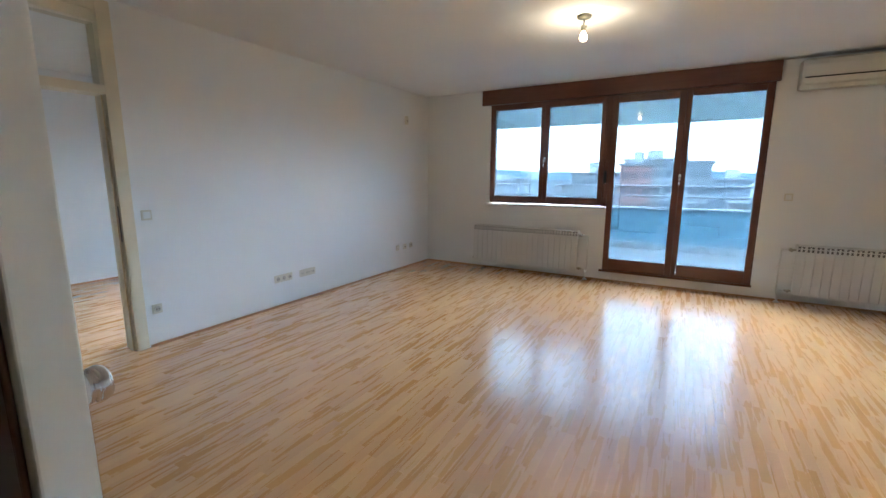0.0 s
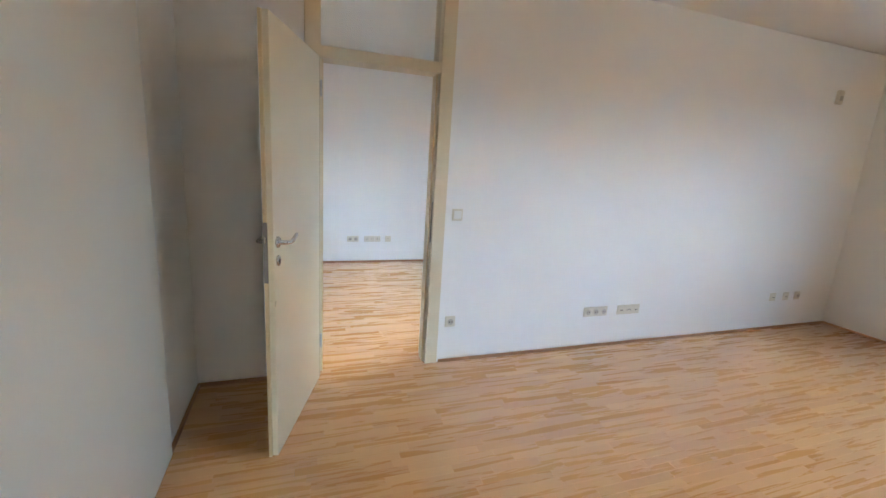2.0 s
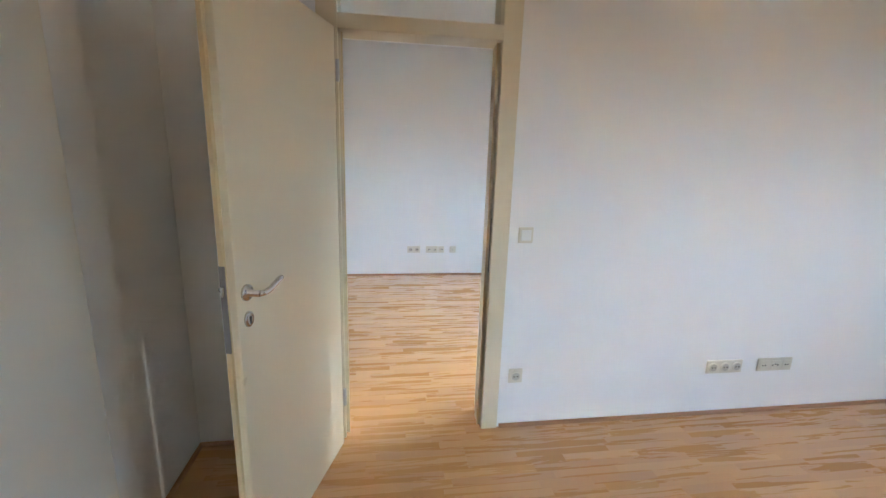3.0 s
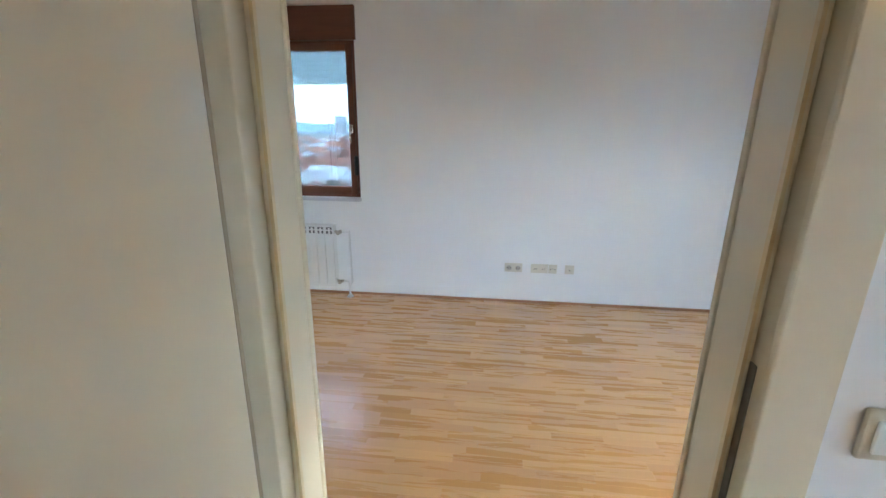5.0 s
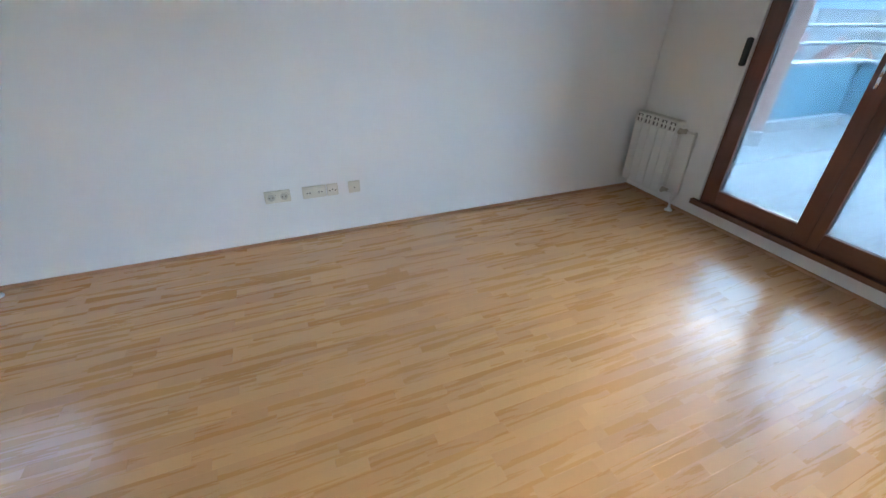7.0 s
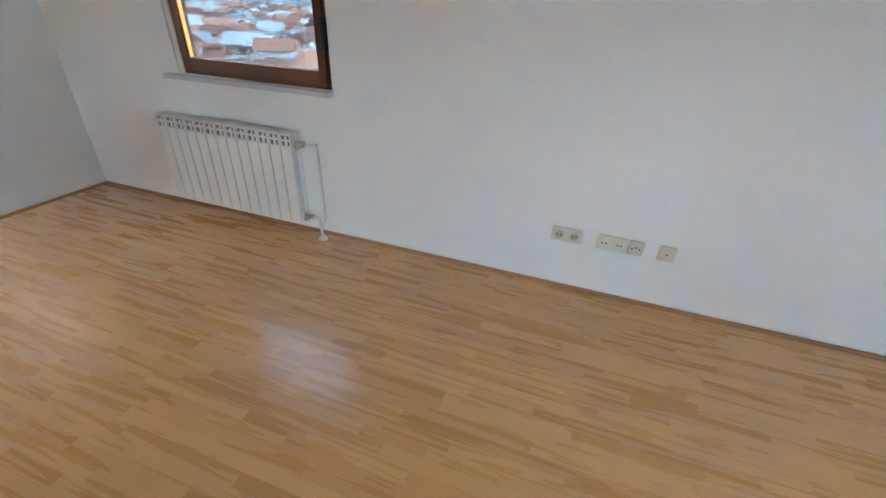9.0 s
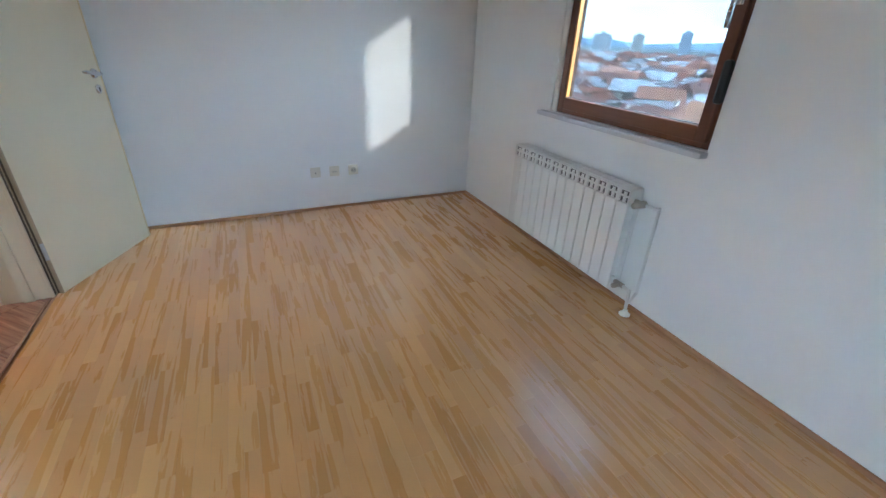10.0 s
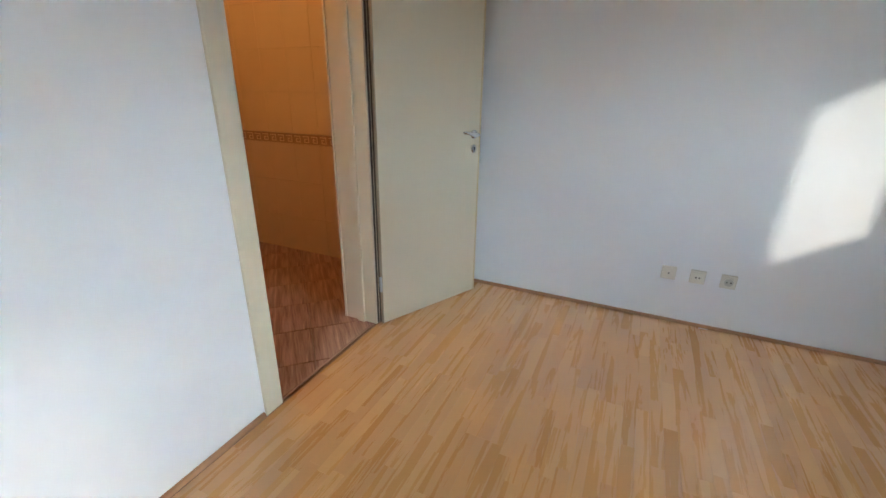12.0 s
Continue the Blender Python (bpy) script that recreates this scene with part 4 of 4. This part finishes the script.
# towers far west
for i in range(24):
    a = radians(150 + i * 4.6 + rng.uniform(-1.5, 1.5))
    r = rng.uniform(620, 900)
    b = thing("tower_block", "distant tower block with rows of windows", "building", Matrix.Translation((-6 + r * math.cos(a), r * math.sin(a), GZ)) @ pose(0, 0, 0, 0, 0, math.degrees(a) + 90), group="far towers")
    h, w = rng.uniform(24, 42), rng.uniform(14, 26)
    boxes("wall", FACADES[rng.choice((1, 3, 2, 4))], b, (-w / 2, -7, 0, w / 2, 7, h))
    boxes("roof_hut", FLAT, b, (-3, -3, h + 0.01, 3, 3, h + 3))
    for r_ in range(8):
        boxes("window_band", DARKGLASS, b, (-w / 2 + 1, 7.01, h - 2.4 - r_ * 3.2, w / 2 - 1, 7.06, h - 1.0 - r_ * 3.2))
        boxes("window_band", DARKGLASS, b, (-w / 2 + 1, -7.06, h - 2.4 - r_ * 3.2, w / 2 - 1, -7.01, h - 1.0 - r_ * 3.2))


def house(x, y, w, d, eaves, ridge, turn, wall, roof, lights):
    h = thing("house", "small town house with a pitched roof", "house", pose(x, y, GZ, 0, 0, turn), group="town houses")
    boxes("wall", wall, h, (-w / 2, -d / 2, 0, w / 2, d / 2, eaves))
    bm = bmesh.new()
    e, t = 0.5, 0.25
    for s in (-1, 1):
        a = [(-w / 2 - e, s * (d / 2 + e), eaves - 0.3), (w / 2 + e, s * (d / 2 + e), eaves - 0.3), (w / 2 + e, 0, ridge), (-w / 2 - e, 0, ridge)]
        lo = [bm.verts.new(p) for p in a]
        up = [bm.verts.new((p[0], p[1], p[2] + t)) for p in a]
        bm.faces.new(lo)
        bm.faces.new(up[::-1])
        for i in range(4):
            j = (i + 1) % 4
            bm.faces.new((lo[i], lo[j], up[j], up[i]))
    bmesh.ops.recalc_face_normals(bm, faces=bm.faces)
    rf = part("roof", bm, roof, h)
    bm = bmesh.new()
    for s in (-1, 1):
        x_ = s * (w / 2 - 0.01)
        v = [bm.verts.new((x_, -d / 2, eaves)), bm.verts.new((x_, d / 2, eaves)), bm.verts.new((x_, 0, ridge))]
        v2 = [bm.verts.new((x_ - s * 0.2, p.co.y, p.co.z)) for p in v]
        bm.faces.new(v)
        bm.faces.new(v2)
    part("gable", bm, wall, h)
    boxes("chimney", FACADES[2], rf, (w * 0.2, -0.4, ridge - 1.0, w * 0.2 + 0.6, 0.2, ridge + 1.0))
    for i in range(lights):
        u = (i - (lights - 1) / 2) * 2.2
        for s in (-1, 1):
            k = new("skylight", sky_mesh)
            k.parent = rf
            slope = math.degrees(math.atan2(ridge - eaves + 0.3, d / 2 + 0.5))
            k.matrix_basis = pose(u, s * d * 0.25, (ridge + eaves) / 2 + 0.25, -s * slope)
    for s in (-1, 1) if math.hypot(x, y) < 170 else ():
        for u in (-0.25, 0.25):
            boxes("window", DARKGLASS, h, (u * w - 0.6, s * (d / 2 + 0.03) - 0.03, eaves - 2.4, u * w + 0.6, s * (d / 2 + 0.03) + 0.03, eaves - 0.9))
    return h


bm = bmesh.new()
box(bm, -0.4, -0.7, -0.04, 0.4, 0.7, 0.06)
sky_mesh = mesh_of("skylight", bm, surface("skylight_glass", (0.55, 0.62, 0.68), 0.15))
house(-52, -10, 22, 14, 8.0, 13.5, 100, FACADES[3], ROOFS[1], 4)
house(-62, -34, 18, 12, 8.0, 13.0, 70, FACADES[2], ROOFS[2], 3)
house(-66, 4, 14, 11, 7.5, 12.0, 20, FACADES[3], ROOFS[4], 0)
n_h = 0
for i in range(700):
    a = radians(rng.uniform(140, 262))
    r = 62 + 440 * rng.random() ** 1.25
    x, y = -8 + r * math.cos(a), r * math.sin(a)
    if math.hypot(x + 52, y + 10) < 20 or math.hypot(x + 62, y + 34) < 18 or math.hypot(x + 66, y - 4) < 15:
        continue
    house(x, y, rng.uniform(6, 12), rng.uniform(5.5, 8), rng.uniform(3.5, 6), rng.uniform(6.5, 9), rng.uniform(0, 180), rng.choice(FACADES), rng.choice(ROOFS[:4] if rng.random() < 0.9 else ROOFS), rng.choice((0, 0, 2)))
    n_h += 1
    if n_h >= 300:
        break
for i in range(40):
    a = radians(rng.uniform(35, 140))
    r = rng.uniform(110, 380)
    x, y = r * math.cos(a), r * math.sin(a)
    house(x, y, rng.uniform(10, 22), rng.uniform(9, 14), rng.uniform(6, 11), rng.uniform(11, 15), rng.uniform(0, 180), rng.choice(FACADES), rng.choice(ROOFS[:4]), 0)


def island_tone(name, colours):
    """Each separate piece of a joined mesh takes one tone of a short row."""
    m = random_tone(name, colours, 0.9)
    nt = m.node_tree
    ramp = [n for n in nt.nodes if n.type == "VALTORGB"][0]
    nt.links.new(nt.nodes.new("ShaderNodeNewGeometry").outputs["Random Per Island"], ramp.inputs["Fac"])
    return m


# the close-built rest of the old town, and bare winter trees between the roofs
walls, roofs = ([], []), ([], [])
for i in range(3200):
    a = radians(rng.uniform(136, 266))
    d_ = 105 + 640 * rng.random() ** 0.9
    c, sn = math.cos(a), math.sin(a)
    x, y = -8 + d_ * c, d_ * sn
    w, dp, ev = rng.uniform(3, 6.5), rng.uniform(2.6, 4.2), rng.uniform(3.2, 8.5)
    rd = ev + rng.uniform(2.2, 3.6)
    q = rng.uniform(0, math.pi)
    ux, uy = math.cos(q), math.sin(q)

    def at(u, v, z):
        return (x + u * ux - v * uy, y + u * uy + v * ux, GZ + z)

    vs, fs = walls
    b = len(vs)
    vs += [at(-w, -dp, 0), at(w, -dp, 0), at(w, dp, 0), at(-w, dp, 0), at(-w, -dp, ev), at(w, -dp, ev), at(w, dp, ev), at(-w, dp, ev), at(-w, 0, rd - 0.1), at(w, 0, rd - 0.1)]
    fs += [(b, b + 1, b + 5, b + 4), (b + 2, b + 3, b + 7, b + 6), (b + 1, b + 2, b + 6, b + 9, b + 5), (b + 3, b, b + 4, b + 8, b + 7)]
    vs, fs = roofs
    b = len(vs)
    w, o = w + 0.4, 0.5
    vs += [at(-w, -dp - o, ev - 0.3), at(w, -dp - o, ev - 0.3), at(w, 0, rd), at(-w, 0, rd), at(w, dp + o, ev - 0.3), at(-w, dp + o, ev - 0.3)]
    fs += [(b, b + 1, b + 2, b + 3), (b + 3, b + 2, b + 4, b + 5), (b, b + 3, b + 5), (b + 1, b + 4, b + 2)]
far_town = thing("town", "close-built old town of white houses with red roofs", "town", kind="stuff")
for n, (vs, fs), m in (("house_walls", walls, island_tone("town_walls", [(0.62, 0.62, 0.60), (0.50, 0.46, 0.40), (0.70, 0.70, 0.70), (0.42, 0.44, 0.47), (0.55, 0.42, 0.34)])),
                       ("house_roofs", roofs, island_tone("town_roofs", [(0.40, 0.15, 0.09), (0.30, 0.13, 0.09), (0.47, 0.22, 0.14), (0.33, 0.31, 0.31), (0.24, 0.12, 0.09), (0.55, 0.55, 0.56)]))):
    me = bpy.data.meshes.new(n)
    me.from_pydata(vs, [], fs)
    me.materials.append(m)
    new(n, me).parent = far_town
tree_v, tree_f = [], []
for i in range(420):
    a = radians(rng.uniform(136, 266))
    d_ = 80 + 560 * rng.random()
    x, y, h = -8 + d_ * math.cos(a), d_ * math.sin(a), rng.uniform(6, 12)
    for k in range(26):
        p = Vector((x + rng.gauss(0, 1.6), y + rng.gauss(0, 1.6), GZ + h * rng.uniform(0.35, 1.0)))
        u = Vector((rng.gauss(0, 1), rng.gauss(0, 1), rng.gauss(0, 1))).normalized() * rng.uniform(0.5, 1.1)
        v = u.orthogonal().normalized() * rng.uniform(0.4, 0.9)
        b = len(tree_v)
        tree_v += [p - u, p + v, p + u, p - v]
        tree_f.append((b, b + 1, b + 2, b + 3))
me = bpy.data.meshes.new("far_trees")
me.from_pydata(tree_v, [], tree_f)
me.materials.append(surface("winter_twigs", (0.11, 0.11, 0.08), 0.95, vary=0.3, scale=0.2))
tagged(new("far_trees", me), "grey-green tree crowns between the far houses", "trees", kind="stuff")

# hills on the horizon
bm = bmesh.new()
prev = None
for i in range(121):
    a = radians(30 + i * 2.0)
    h = 60 + 70 * noise.noise(Vector((i * 0.11, 3.1, 0))) + 30 * noise.noise(Vector((i * 0.4, 1.0, 0)))
    p, q = (3200 * math.cos(a), 3200 * math.sin(a)), (3900 * math.cos(a), 3900 * math.sin(a))
    cur = [bm.verts.new((p[0], p[1], GZ)), bm.verts.new((q[0], q[1], GZ + max(20, h)))]
    if prev:
        bm.faces.new((prev[0], cur[0], cur[1], prev[1]))
    prev = cur
tagged(part("backdrop", bm, surface("hill_haze", (0.20, 0.28, 0.36), 1.0, vary=0.1, scale=0.002)), "hazy blue hills on the horizon", "hills", kind="structure")

# ---- parquet strips, last ----
SW = 0.0525
LENGTHS = [0.26, 0.33, 0.40, 0.45, 0.50]


def strip_data(x, y, L, verts, faces):
    g, c, t, lo = 0.00012, 0.00015, 0.0, -0.0115
    b = len(verts)
    for d, z in ((g, lo), (g, t - 0.00025), (g + c, t)):
        verts += [(x + d, y + d, z), (x + SW - d, y + d, z), (x + SW - d, y + L - d, z), (x + d, y + L - d, z)]
    for k in (0, 4):
        for i in range(4):
            j = (i + 1) % 4
            faces.append((b + k + i, b + k + j, b + k + 4 + j, b + k + 4 + i))
    faces.append((b + 8, b + 9, b + 10, b + 11))


shared = []
for L in LENGTHS:
    vs, fs = [], []
    strip_data(0, 0, L, vs, fs)
    me = bpy.data.meshes.new("floor_strip")
    me.from_pydata(vs, [], fs)
    me.materials.append(STRIP)
    shared.append(me)


def inside(x, y0, y1):
    """The stretch of a strip that lies on wooden floor, or None."""
    xm = x + SW / 2
    if x >= BW - 0.001 and x + SW <= BX + 0.01:
        lo, hi = BS, BN
    elif xm < WX and x + SW > BX:
        lo, hi = 0.86, 1.60
    elif xm >= WX:
        lo, hi = (0.135 if xm < -1.5 else BS), NY
    else:
        return None
    a, b = max(lo, y0), min(hi, y1)
    return (a, b) if b - a > 0.02 else None


srng = random.Random(11)
vs, fs, count = [], [], 0
for i in range(int((EX - BW) / SW) + 1):
    x = BW + i * SW
    y = BS - srng.uniform(0, 0.5)
    while y < NY:
        k = srng.randrange(5)
        L = LENGTHS[k]
        got = inside(x, y, y + L)
        if got:
            a, b = got
            whole = b - a > L - 0.001
            near = -5.4 < x < -3.7 and -1.3 < y < 1.7
            if whole and near and count < 300:
                s = new("floor_strip", shared[k])
                s.parent, s.location = floor, (x, y, 0)
                count += 1
            else:
                strip_data(x, a, b - a, vs, fs)
        y += L
me = bpy.data.meshes.new("floor_strips")
me.from_pydata(vs, [], fs)
me.materials.append(STRIPS)
rest = new("floor_strips", me)
rest.parent = floor
tagged(rest, kind="stuff")
